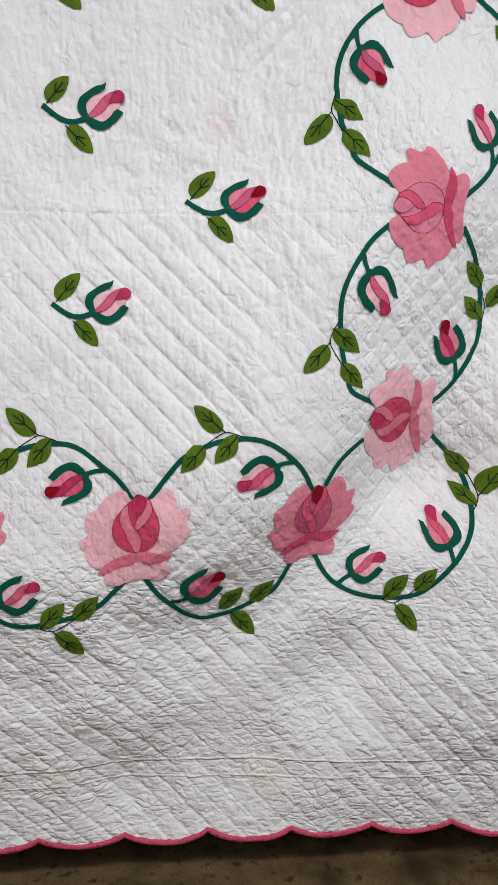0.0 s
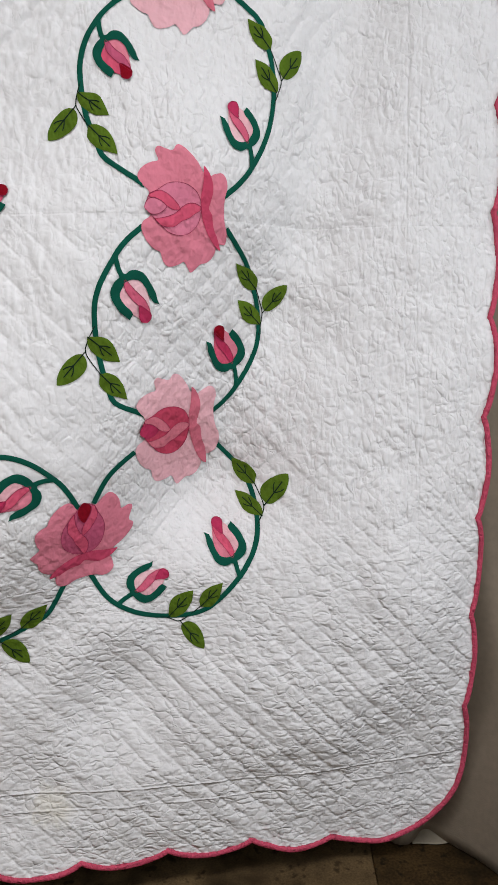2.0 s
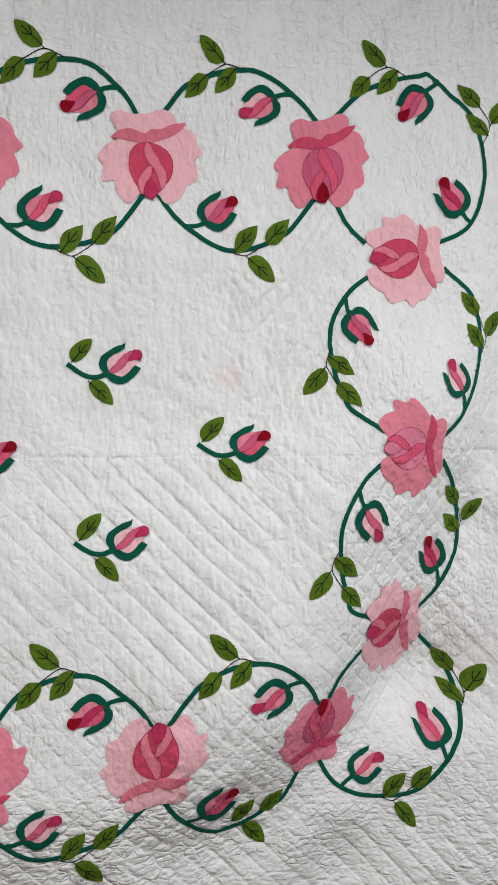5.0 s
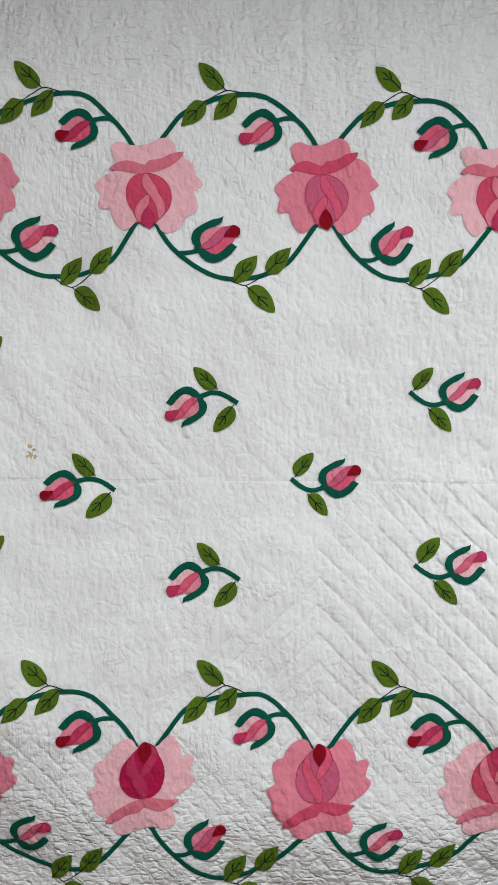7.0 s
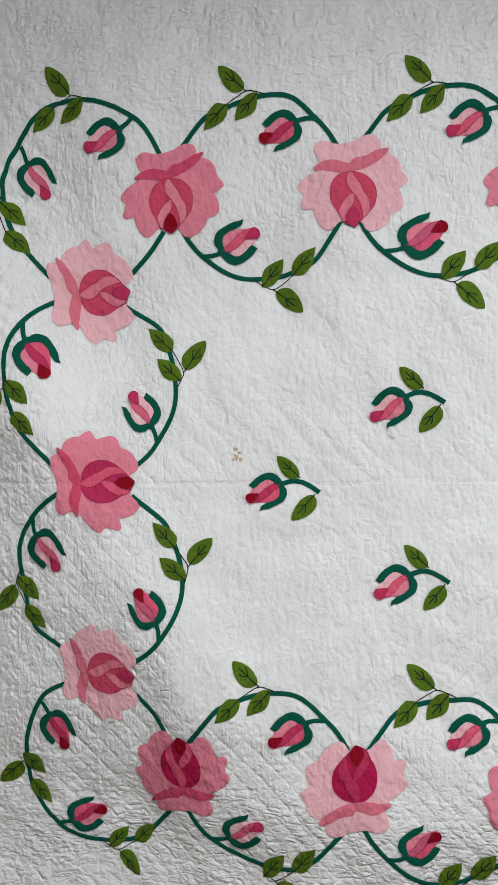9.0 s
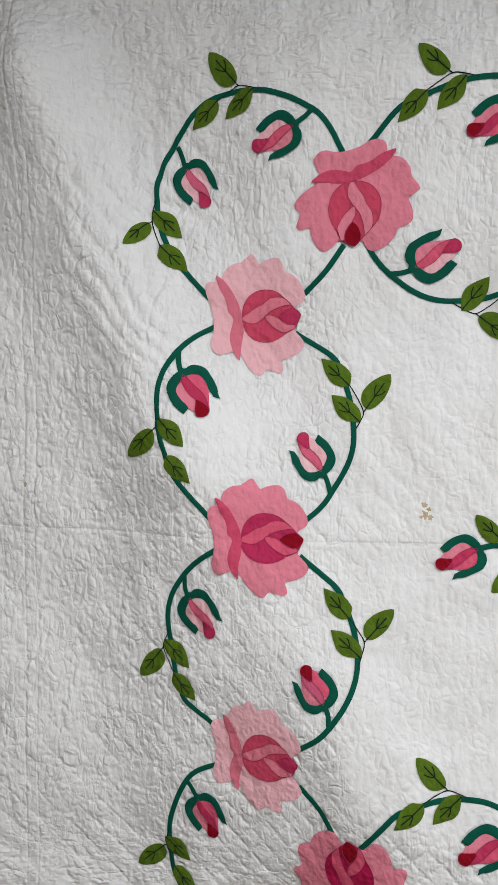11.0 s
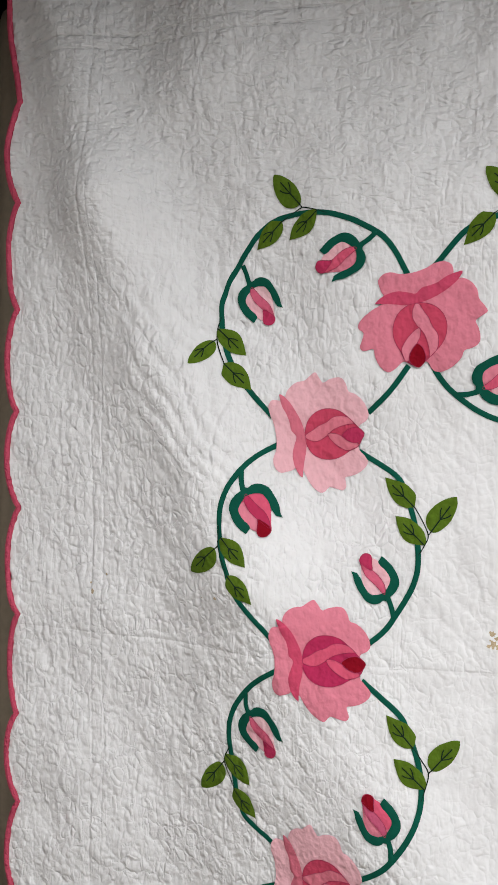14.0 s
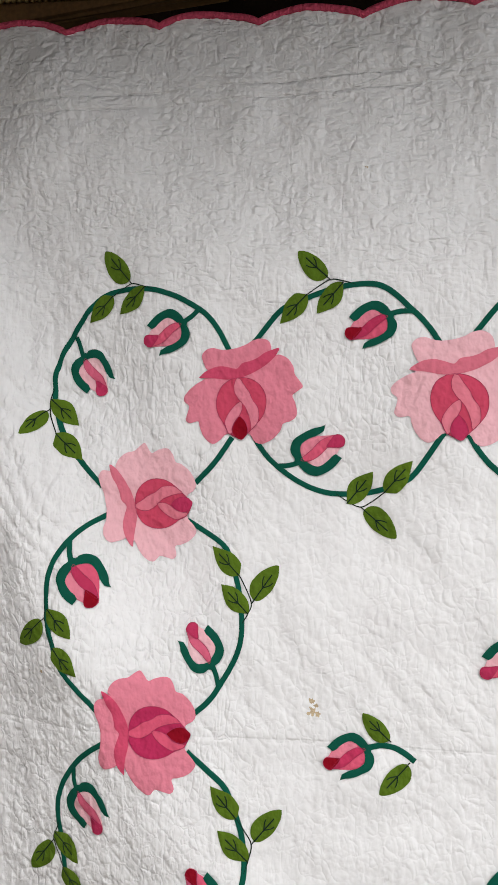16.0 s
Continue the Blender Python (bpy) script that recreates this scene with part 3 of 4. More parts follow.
def pleats(px, pz, rx, rz, ax, az, spacing):
    """A patch of long soft pleats drawn out by the hanging."""
    near = np.exp(-(((XX - px) / rx) ** 2 + ((ZZ - pz) / rz) ** 2) ** 1.5)
    v = 0.5 + 0.5 * np.cos(2 * np.pi * ((ax * XX + az * ZZ) / spacing + drift))
    return -near * v**2


pucker += 0.0042 * pleats(-0.96, 1.69, 0.13, 0.20, 0.74, 0.67, 0.036) + 0.0040 * pleats(0.60, 1.48, 0.13, 0.20, 0.74, -0.67, 0.026)
pucker += 0.0026 * pleats(1.02, 1.55, 0.10, 0.25, 0.82, -0.57, 0.030)
swell = (band_noise(0.10, 0.12) * 0.0011 + band_noise(0.22, 0.26) * 0.0018)
FINE = pucker - quilting
BASE = folds(XX, ZZ) - swell
COVER = np.zeros_like(XX)


def sample(grid, x, z):
    """Bilinear value of a grid over the cloth."""
    u = np.clip((np.asarray(x) - GX[0]) / STEP, 0, len(GX) - 1.001)
    v = np.clip((np.asarray(z) - GZ[0]) / STEP, 0, len(GZ) - 1.001)
    i, j = u.astype(int), v.astype(int)
    a, b = u - i, v - j
    return (grid[j, i] * (1 - a) + grid[j, i + 1] * a) * (1 - b) + (grid[j + 1, i] * (1 - a) + grid[j + 1, i + 1] * a) * b


def within(poly, x, z):
    """Which points lie inside a closed outline."""
    x, z = np.asarray(x), np.asarray(z)
    c = np.zeros(x.shape, bool)
    px, pz = poly[:, 0], poly[:, 1]
    for k in range(len(poly)):
        x0, z0, x1, z1 = px[k - 1], pz[k - 1], px[k], pz[k]
        if z0 != z1:
            c ^= ((z0 > z) != (z1 > z)) & (x < (x1 - x0) * (z - z0) / (z1 - z0) + x0)
    return c


def rounded(points, closed=True, step=0.004, ease=True):
    """A smooth curve through points (Catmull-Rom), resampled evenly."""
    p = np.asarray(points, float)
    n = len(p)
    out = []
    for k in range(n if closed else n - 1):
        if closed:
            a, b, c, d = p[k - 1], p[k], p[(k + 1) % n], p[(k + 2) % n]
        else:
            a, b, c, d = p[max(k - 1, 0)], p[k], p[k + 1], p[min(k + 2, n - 1)]
        m = max(2, int(np.ceil(np.linalg.norm(c - b) / step)))
        s = np.linspace(0, 1, m, endpoint=False)[:, None]
        if ease:
            out.append(0.5 * (2 * b + (c - a) * s + (2 * a - 5 * b + 4 * c - d) * s**2 + (3 * b - a - 3 * c + d) * s**3))
        else:
            out.append(b + (c - b) * s)
    if not closed:
        out.append(p[-1:])
    return np.concatenate(out)


def ribbon(points, width, step=0.006):
    """The outline of a band of the given width along a curve."""
    c = rounded(points, False, step)
    t = np.gradient(c, axis=0)
    t /= np.linalg.norm(t, axis=1)[:, None] + 1e-12
    nrm = np.stack([-t[:, 1], t[:, 0]], 1)
    return np.concatenate([c + nrm * width / 2, (c - nrm * width / 2)[::-1]])


def fitted(source, target, stiff=0.02):
    """A smooth bend (thin-plate) that carries template points onto places of the cloth."""
    s, t = np.asarray(source, float), np.asarray(target, float)
    size = s.std()
    c = s.mean(0)
    u = (s - c) / size

    def kernel(a):
        r2 = ((a[:, None] - u[None]) ** 2).sum(-1) + 1e-12
        return 0.5 * r2 * np.log(r2)
    n = len(u)
    m = np.zeros((n + 3, n + 3))
    m[:n, :n] = kernel(u) + stiff * np.eye(n)
    m[:n, n:] = np.c_[u, np.ones(n)]
    m[n:, :n] = m[:n, n:].T
    w = np.linalg.solve(m, np.concatenate([t, np.zeros((3, 2))]))

    def go(p):
        p = (np.atleast_2d(np.asarray(p, float)) - c) / size
        return kernel(p) @ w[:n] + np.c_[p, np.ones(len(p))] @ w[n:]
    return go


def turned(a0, a1, b0, b1, flip):
    """The similarity that carries a0, a1 onto b0, b1; flip where the template's second axis runs down."""
    z = lambda p: complex(p[0], -p[1] if flip else p[1])
    k = (complex(*b1) - complex(*b0)) / (z(a1) - z(a0))

    def go(p):
        p = np.atleast_2d(np.asarray(p, float))
        w = (p[:, 0] + 1j * (-p[:, 1] if flip else p[:, 1]) - z(a0)) * k + complex(*b0)
        return np.stack([w.real, w.imag], 1)
    return go


PENDING = []
LIFT = 0.0005


class Piece:
    """One sewn-on piece, cut when the cloth is ready."""
    curve = None
    ob = None


def patch(name, outline, material, layer, parent=None, label=""):
    p = Piece()
    p.name, p.outline, p.material, p.layer, p.parent, p.label = name, outline, material, layer, parent, label
    lo, hi = outline.min(0) - STEP, outline.max(0) + STEP
    i0, i1 = np.searchsorted(GX, (lo[0], hi[0]))
    j0, j1 = np.searchsorted(GZ, (lo[1], hi[1]))
    COVER[j0:j1, i0:i1] = np.maximum(COVER[j0:j1, i0:i1], within(outline, XX[j0:j1, i0:i1], ZZ[j0:j1, i0:i1]))
    PENDING.append(p)
    return p


def thread(name, curve, width, parent=None, material="thread", over=0.0):
    """A line of embroidery."""
    p = Piece()
    p.name, p.curve, p.width, p.parent, p.material, p.over = name, curve, width, parent, material, over
    PENDING.append(p)
    return p


# ---- templates, drawn in their own units ----
ROSE_FIT = ((315, 527), (95, 210), (494, 122), (22, 290), (596, 292), (420, 50))
ROSE_LOBES = ((118, 222), (85, 235), (45, 258), (22, 285), (25, 308), (50, 333), (44, 370), (38, 398), (58, 418), (102, 416), (110, 442),
              (125, 480), (150, 515), (182, 535), (215, 520), (245, 495), (300, 500), (350, 503), (375, 538), (400, 552), (432, 547), (470, 525),
              (498, 490), (508, 461), (540, 450), (566, 430), (570, 400), (560, 360), (548, 331), (575, 310), (596, 292), (580, 265),
              (561, 240), (555, 205), (530, 170), (490, 150), (450, 160), (300, 190), (170, 190))
ROSE_BACK = ((135, 180), (110, 130), (104, 100), (125, 75), (160, 69), (200, 82), (240, 86), (290, 80), (330, 68), (360, 52), (400, 47),
             (435, 64), (451, 95), (447, 140), (380, 200), (290, 225), (190, 215))
ROSE_COLLAR = ((95, 211), (120, 189), (155, 173), (200, 167), (245, 178), (285, 189), (310, 166), (350, 160), (385, 150), (420, 131), (460, 122),
               (494, 121), (480, 150), (445, 180), (400, 205), (350, 225), (290, 237), (230, 236), (170, 223), (120, 216))
ROSE_HEART = ((250, 240), (215, 262), (195, 295), (188, 335), (193, 375), (210, 415), (232, 448), (250, 485), (272, 505), (315, 522), (345, 500),
              (380, 465), (410, 430), (426, 395), (430, 350), (420, 310), (395, 275), (360, 250), (320, 237), (285, 234))
ROSE_STRIP = ((285, 236), (274, 265), (276, 300), (300, 340), (330, 375), (350, 420), (360, 460), (363, 482), (385, 461), (396, 435), (392, 385),
              (365, 345), (350, 310), (325, 275), (302, 240))
ROSE_SLIVER = ((310, 348), (275, 370), (248, 405), (235, 440), (245, 470), (258, 498), (272, 492), (279, 455), (300, 420), (315, 385))
ROSE_TIP = ((303, 418), (281, 445), (271, 480), (285, 510), (318, 528), (336, 511), (346, 490), (336, 452), (318, 428))

ARC_FIT = ((110, 85), (965, 75), (738, 555), (552, 112), (545, 376), (318, 222), (826, 206))
ARC_STEM = ((112, 80), (140, 140), (180, 195), (215, 230), (250, 260), (320, 310), (400, 350), (480, 372), (560, 375), (640, 365), (700, 345),
            (770, 310), (830, 265), (880, 215), (930, 140), (967, 68))
CALYX_OUTER = ((462, 37), (440, 47), (400, 55), (350, 80), (310, 108), (294, 150), (300, 182), (314, 202), (312, 226), (332, 238), (350, 262), (385, 288), (420, 295),
               (458, 283), (500, 256), (541, 209))
CALYX_INNER = ((511, 187), (492, 198), (470, 222), (432, 246), (400, 240), (362, 213), (347, 190), (342, 160), (348, 132), (380, 107), (418, 92), (453, 70))
BUD = ((343, 138), (380, 103), (430, 94), (490, 91), (530, 89), (552, 112), (548, 141), (531, 155), (515, 186), (480, 222), (440, 251),
       (408, 250), (366, 224), (342, 192), (336, 160))
BUD_STRIPE = ((344, 210), (395, 162), (440, 116), (490, 95), (512, 96), (472, 150), (432, 192), (385, 217))
BUD_TIP = ((503, 94), (467, 149), (490, 153), (545, 151), (553, 114), (530, 91))
BUD_SHADE = ((385, 217), (432, 192), (472, 150), (545, 150), (531, 157), (515, 186), (480, 222), (440, 251), (408, 249))
LEAF_A = ((530, 405), (535, 340), (560, 300), (610, 275), (653, 262), (645, 320), (620, 365), (590, 395), (555, 408))
LEAF_B = ((700, 348), (695, 310), (715, 265), (760, 230), (826, 206), (815, 250), (800, 300), (760, 345), (735, 350))
LEAF_C = ((612, 440), (640, 425), (680, 430), (715, 465), (735, 510), (740, 545), (736, 556), (700, 552), (650, 525), (620, 490), (608, 460))


def longer(outline, foot, tip, new_foot, new_tip, plump=1.08):
    """A leaf's outline carried onto a longer midrib, and made a little plumper."""
    a, b, c, d = (complex(*p) for p in (foot, tip, new_foot, new_tip))
    out = []
    for p in outline:
        w = (complex(*p) - a) / (b - a)
        w = complex(w.real, w.imag * plump * abs(b - a) / abs(d - c)) * (d - c) + c
        out.append((w.real, w.imag))
    return out


LEAVES = tuple((longer(o, f, t, nf, nt), nf, nt) for o, f, t, nf, nt in (
    (LEAF_A, (530, 405), (653, 262), (517, 394), (645, 249)),
    (LEAF_B, (700, 348), (826, 206), (692, 346), (826, 206)),
    (LEAF_C, (612, 440), (738, 555), (595, 424), (738, 555))))
BUD_FOOT, BUD_HEAD = (318, 222), (552, 112)
CALYX_OUTER, CALYX_INNER, BUD, BUD_STRIPE, BUD_TIP, BUD_SHADE = (
    longer(o, BUD_FOOT, BUD_HEAD, BUD_FOOT, BUD_HEAD, 0.92) for o in (CALYX_OUTER, CALYX_INNER, BUD, BUD_STRIPE, BUD_TIP, BUD_SHADE))

quilt = tagged(new("quilt"), "white hand-quilted cotton quilt with pink rose applique, hung flat, lightly stained", "quilt")
quilt.location = (0, 0, 0)

ROSE_LOOKS = {
    "light": ("light", "collar_l", "heart_l", "strip_l", "tip_l"), "light_red": ("light", "collar_l", "heart_d", "strip_d", "tip_d"),
    "mid": ("mid", "collar_p", "heart_m", "strip_p", "tip_d"), "mid_red": ("mid", "collar_p", "heart_l", "mid", "tip_d"),
    "mid_rose": ("mid", "collar_p", "heart_r", "strip_p", "tip_d"),
    "mid_magenta": ("mid", "collar_p", "heart_d", "strip_p", "tip_d"), "mid_plain": ("mid", "collar_p", "heart_p", "strip_p", "heart_p"),
}
ROSE_WORDS = {"light": "pale pink rose applique with a crimson heart", "light_red": "pale pink rose applique with a magenta heart",
              "mid": "rose pink applique with a mauve heart", "mid_red": "rose pink applique with a crimson heart",
              "mid_magenta": "rose pink applique with a magenta heart", "mid_rose": "rose pink applique with a cerise heart", "mid_plain": "rose pink applique, all in close pinks"}


def outlined(name, outline, material, layer, parent):
    """A petal with a fine line of stitching round it."""
    patch(name, outline, material, layer, parent)
    thread("stitching", np.concatenate([outline[::2], outline[:1]]), 0.0007, parent, "seam", LIFT * layer + 0.0011)


def rose(anchors, look_name):
    to = fitted(ROSE_FIT, anchors)
    base, collar, heart, strip, tip = ROSE_LOOKS[look_name]
    lobes = patch("rose", rounded(to(ROSE_LOBES)), base, 2.2, quilt, ROSE_WORDS[look_name])
    patch("back_petal", rounded(to(ROSE_BACK)), base, 3.4, lobes)
    patch("collar_petal", rounded(to(ROSE_COLLAR)), collar, 5.4, lobes)
    outlined("heart", rounded(to(ROSE_HEART)), heart, 4.0, lobes)
    outlined("heart_petal", rounded(to(ROSE_STRIP)), strip, 5.6, lobes)
    outlined("heart_petal", rounded(to(ROSE_SLIVER)), strip, 5.6, lobes)
    outlined("heart_tip", rounded(to(ROSE_TIP)), tip, 7.2, lobes)


BUD_LOOKS = {"light": ("bud_pale", "bud_l", "light", "tip_l"), "pink": ("mid", "strip_p", "light", "tip_l"), "dark": ("mid", "heart_m", "strip_p", "tip_d"),
             "deep": ("strip_p", "strip_d", "mid", "tip_d")}
BUD_WORDS = {"light": "pale pink rosebud", "pink": "two-tone pink rosebud", "dark": "pink rosebud with a dark red tip", "deep": "deep pink rosebud with a dark red tip"}


def bud(to, look_name, stalk):
    body, stripe, shade, tip = BUD_LOOKS[look_name]
    b = patch("rosebud", rounded(to(BUD)), body, 1.0, quilt, BUD_WORDS[look_name])
    patch("bud_petal", rounded(to(BUD_SHADE)), shade, 2.5, b)
    outlined("bud_petal", rounded(to(BUD_STRIPE)), stripe, 4.0, b)
    outlined("bud_tip", rounded(to(BUD_TIP)), tip, 5.5, b)
    patch("calyx", np.concatenate([rounded(to(CALYX_OUTER), False, 0.003), rounded(to(CALYX_INNER), False, 0.003)]), "stem", 4.2, b)
    if stalk is not None:
        patch("stalk", ribbon(stalk, 0.0075), "stem", 1.6, b)


def leaf(outline, foot, tip):
    foot, tip = np.asarray(foot), np.asarray(tip)
    pts = np.asarray(outline)
    ends = [int(np.argmin(((pts - e) ** 2).sum(1))) for e in (foot, tip)]
    a, b = sorted(ends)
    halves = [pts[a:b + 1], np.concatenate([pts[b:], pts[:a + 1]])]
    shape = np.concatenate([rounded(h, False, 0.004)[:-1] for h in halves])
    lf = patch("leaf", shape, "leaf", 2.2, quilt)
    ax = tip - foot
    side = np.array([-ax[1], ax[0]])
    thread("vein", [foot, foot + 0.4 * ax, foot + 0.74 * ax], 0.0018, lf)
    for s in (1, -1):
        thread("vein", [foot + 0.36 * ax, foot + 0.50 * ax + 0.10 * s * side, foot + 0.60 * ax + 0.13 * s * side], 0.0016, lf)


def spray(to, stem, key=""):
    """Three leaves on a twig that leaves the vine: each leaf from its foot to its tip."""
    ends = SPRAYS.get(key) or [to(p)[0] for _, foot, tip in LEAVES for p in (foot, tip)]
    ends = [np.asarray(p, float) for p in ends]
    for k, (outline, foot, tip) in enumerate(LEAVES):
        place = turned(foot, tip, ends[2 * k], ends[2 * k + 1], True)
        leaf(place(outline), ends[2 * k], ends[2 * k + 1])
    line = rounded(stem, False, 0.004)
    near = lambda p: line[np.argmin(((line - p) ** 2).sum(1))]
    a_foot, b_foot, c_foot, c_tip = ends[0], ends[2], ends[4], ends[5]
    root = near(a_foot + 0.30 * (a_foot - b_foot))
    joint = c_foot + 0.10 * (c_foot - c_tip)
    thread("twig", [root, 0.5 * (root + joint) + 0.12 * (joint - near(joint)), joint, 0.5 * (joint + b_foot) + 0.10 * (joint - near(joint)), b_foot], 0.0017, quilt)
    thread("twig", [joint, c_foot + 0.05 * (c_tip - c_foot)], 0.0017, quilt)


def tucked(stem, reach=0.012):
    """A vine whose two ends run on under the petals."""
    a, b = stem[0] - stem[1], stem[-1] - stem[-2]
    return np.concatenate([[stem[0] + reach * a / np.linalg.norm(a)], stem, [stem[-1] + reach * b / np.linalg.norm(b)]])


def arc(key, anchors, look_name):
    """One swag of vine: stem, three leaves on a twig and a bud on its stalk."""
    to = fitted(ARC_FIT, anchors)
    stem = to(ARC_STEM)
    stem = tucked(np.concatenate([[anchors[0]], stem[1:-3], [anchors[1]]]))
    patch("vine", ribbon(stem, 0.0082), "stem", 1.3, quilt)
    spray(turned((826, 206), (738, 555), anchors[6], anchors[2], True), stem, key)
    tb = turned(BUD_FOOT, BUD_HEAD, anchors[5], anchors[3], True)
    bud(tb, look_name, [tb((330, 224))[0], to((285, 236))[0], to((222, 238))[0]])


CORNER_FIT = ((456, 280), (236, 518), (239, 124), (95, 438), (313, 283), (240, 378), (320, 182), (158, 375), (398, 238), (200, 300))
CORNER_STEM = ((456, 283), (445, 250), (430, 225), (405, 207), (370, 193), (320, 182), (270, 190), (235, 207), (205, 245), (180, 290), (163, 335),
               (158, 375), (165, 420), (185, 460), (210, 490), (238, 520))


def corner(key, look_a, look_b, bow=0.0):
    """The ring of vine at a corner; bow swells its outer side."""
    anchors = CORNERS[key]
    to = fitted(CORNER_FIT, anchors[:10])
    line = np.array(CORNER_STEM, float)
    for k, share in ((5, -0.4), (6, 0.15), (7, 0.6), (8, 1.0), (9, 1.0), (10, 0.65), (11, 0.1)):
        away = line[k] - (310, 350)
        line[k] += bow * share * away / np.linalg.norm(away)
    stem = tucked(to(line))
    patch("vine", ribbon(stem, 0.0082), "stem", 1.3, quilt)
    spray(turned((826, 206), (738, 555), anchors[10], anchors[2], True), stem, key + "_a")
    spray(turned((826, 206), (738, 555), anchors[11], anchors[3], True), stem, key + "_b")
    for foot, head, joint, name in (((398, 238), (313, 283), (420, 216), look_a), ((200, 300), (240, 378), (186, 270), look_b)):
        tb = turned(BUD_FOOT, BUD_HEAD, to(foot)[0], to(head)[0], True)
        bud(tb, name, [tb((330, 224))[0], (tb((316, 222))[0] + to(joint)[0]) / 2, to(joint)[0]])


SPRIG_FIT = ((788, 714), (656, 742), (708, 650), (743, 766))


def sprig(anchors, look_name):
    to = fitted(SPRIG_FIT, anchors)
    neck, head = to((727, 699))[0], np.asarray(anchors[1])
    neck = neck + 0.05 * (head - neck)
    tb = turned(BUD_FOOT, BUD_HEAD, neck, head, True)
    stem = to(((720, 702), (727, 699), (740, 695), (756, 696), (772, 703), (788, 713)))
    bud(tb, look_name, None)
    patch("vine", ribbon(stem, 0.0085), "stem", 1.6, quilt)
    for foot, tip in (((752, 688), anchors[2]), ((781, 716), anchors[3])):
        f = to(foot)[0]
        outline, a, b = LEAVES[2]
        tl = turned(a, b, f + 0.06 * (np.asarray(tip) - f), tip, True)
        leaf(tl(outline), tl(a)[0], tl(b)[0])
        thread("twig", [f, tl((0.85 * a[0] + 0.15 * b[0], 0.85 * a[1] + 0.15 * b[1]))[0]], 0.0018, quilt)


LOOK_OF_ROSE = {"T1": "mid_red", "T2": "light", "T3": "mid", "T4": "light", "T5": "mid", "B1": "mid_magenta", "B2": "light_red", "B3": "mid",
                "B4": "light", "B5": "mid", "L1": "light", "L2": "mid_rose", "L3": "light", "R1": "light", "R2": "mid_plain", "R3": "light"}
DARK_BUDS = "TD2 TD4 TU3 BD2 BD4 S4 S7 LI2 RI1"
DEEP_BUDS = "TU1 BU1 BU3 LO1 RO2 S1"
PINK_BUDS = "TU2 BU2 TU4 BU4 S2 S3 TD1 TD3"


def bud_look(key):
    for name, keys in (("dark", DARK_BUDS), ("deep", DEEP_BUDS), ("pink", PINK_BUDS)):
        if key in keys.split():
            return name
    return "light"


for group in (ARCS_TOP_LOWER, ARCS_TOP_UPPER, ARCS_BOTTOM_UPPER, ARCS_BOTTOM_LOWER, ARCS_LEFT, ARCS_RIGHT):
    for key, anchors in group.items():
        arc(key, anchors, bud_look(key))
corner("TL", "pink", "light", 9.0)
corner("BL", "deep", "deep")
corner("BR", "light", "pink")
corner("TR", "deep", "dark")
for anchors in JOINERS.values():
    patch("vine", ribbon(anchors, 0.0082), "stem", 1.3, quilt)
for group in (ROSES_ROWS, ROSES_SIDES):
    for key, anchors in group.items():
        rose(anchors, LOOK_OF_ROSE[key])
for key, anchors in SPRIGS.items():
    sprig(anchors, bud_look(key))

# ---- the white cloth, scalloped ----
def lobe(a, b, bulge, n=22):
    """A scallop from cusp to cusp, swelling outwards (to the right of the way)."""
    a, b = np.asarray(a, float), np.asarray(b, float)
    s = np.linspace(0, 1, n, endpoint=False)[:, None]
    out = np.array([b[1] - a[1], a[0] - b[0]])
    out /= np.linalg.norm(out)
    return a + (b - a) * s + out * bulge * (4 * s * (1 - s)) ** 0.8


def corner_lobe(a, p, r, b, n=60):
    s = np.linspace(0, 1, n, endpoint=False)[:, None]
    a, p, r, b = (np.asarray(v, float) for v in (a, p, r, b))
    return a * (1 - s) ** 3 + 3 * p * s * (1 - s) ** 2 + 3 * r * s**2 * (1 - s) + b * s**3


bottom = [(1.039 - 0.1535 * k, 0.080 + 0.020 * min(k, 13 - k, 1)) for k in range(14)][::-1]
bottom = [(x, z - 0.008 * math.exp(-((x - 0.25) / 0.12) ** 2)) for x, z in bottom]
right = [(1.290 + 0.024 * smooth(0.8, 1.2, z), z) for z in (0.338, 0.520, 0.702, 0.882, 1.052, 1.229, 1.404, 1.574, 1.750, 1.926, 2.101)]
top = [(-1.091 + 0.1605 * k, 0.0) for k in range(13, -1, -1)]
top = [(x, 2.292 + 0.030 * smooth(0.35, 1.0, abs(x)) + 0.018 * smooth(0.95, 1.1, abs(x))) for x, z in top]
left = [(-1.320 + 0.010 * smooth(1.6, 1.2, z), z) for z in (2.118, 1.942, 1.757, 1.579, 1.410, 1.224, 1.050, 0.890, 0.714, 0.542, 0.372)]
edge = [lobe(a, b, 0.019) for a, b in zip(bottom, bottom[1:])]
edge.append(corner_lobe(bottom[-1], (1.20, 0.02), (1.355, 0.12), right[0]))
edge += [lobe(a, b, 0.014) for a, b in zip(right, right[1:])]
edge.append(corner_lobe(right[-1], (1.33, 2.36), (1.22, 2.40), top[0]))
edge += [lobe(a, b, 0.016) for a, b in zip(top, top[1:])]
edge.append(corner_lobe(top[-1], (-1.27, 2.405), (-1.385, 2.44), left[0]))
edge += [lobe(a, b, 0.021) for a, b in zip(left, left[1:])]
edge.append(corner_lobe(left[-1], (-1.335, 0.10), (-1.20, 0.02), bottom[0]))
EDGE = np.concatenate(edge)
ET = np.roll(EDGE, -1, 0) - np.roll(EDGE, 1, 0)
EN = np.stack([-ET[:, 1], ET[:, 0]], 1)
EN /= np.linalg.norm(EN, axis=1)[:, None]


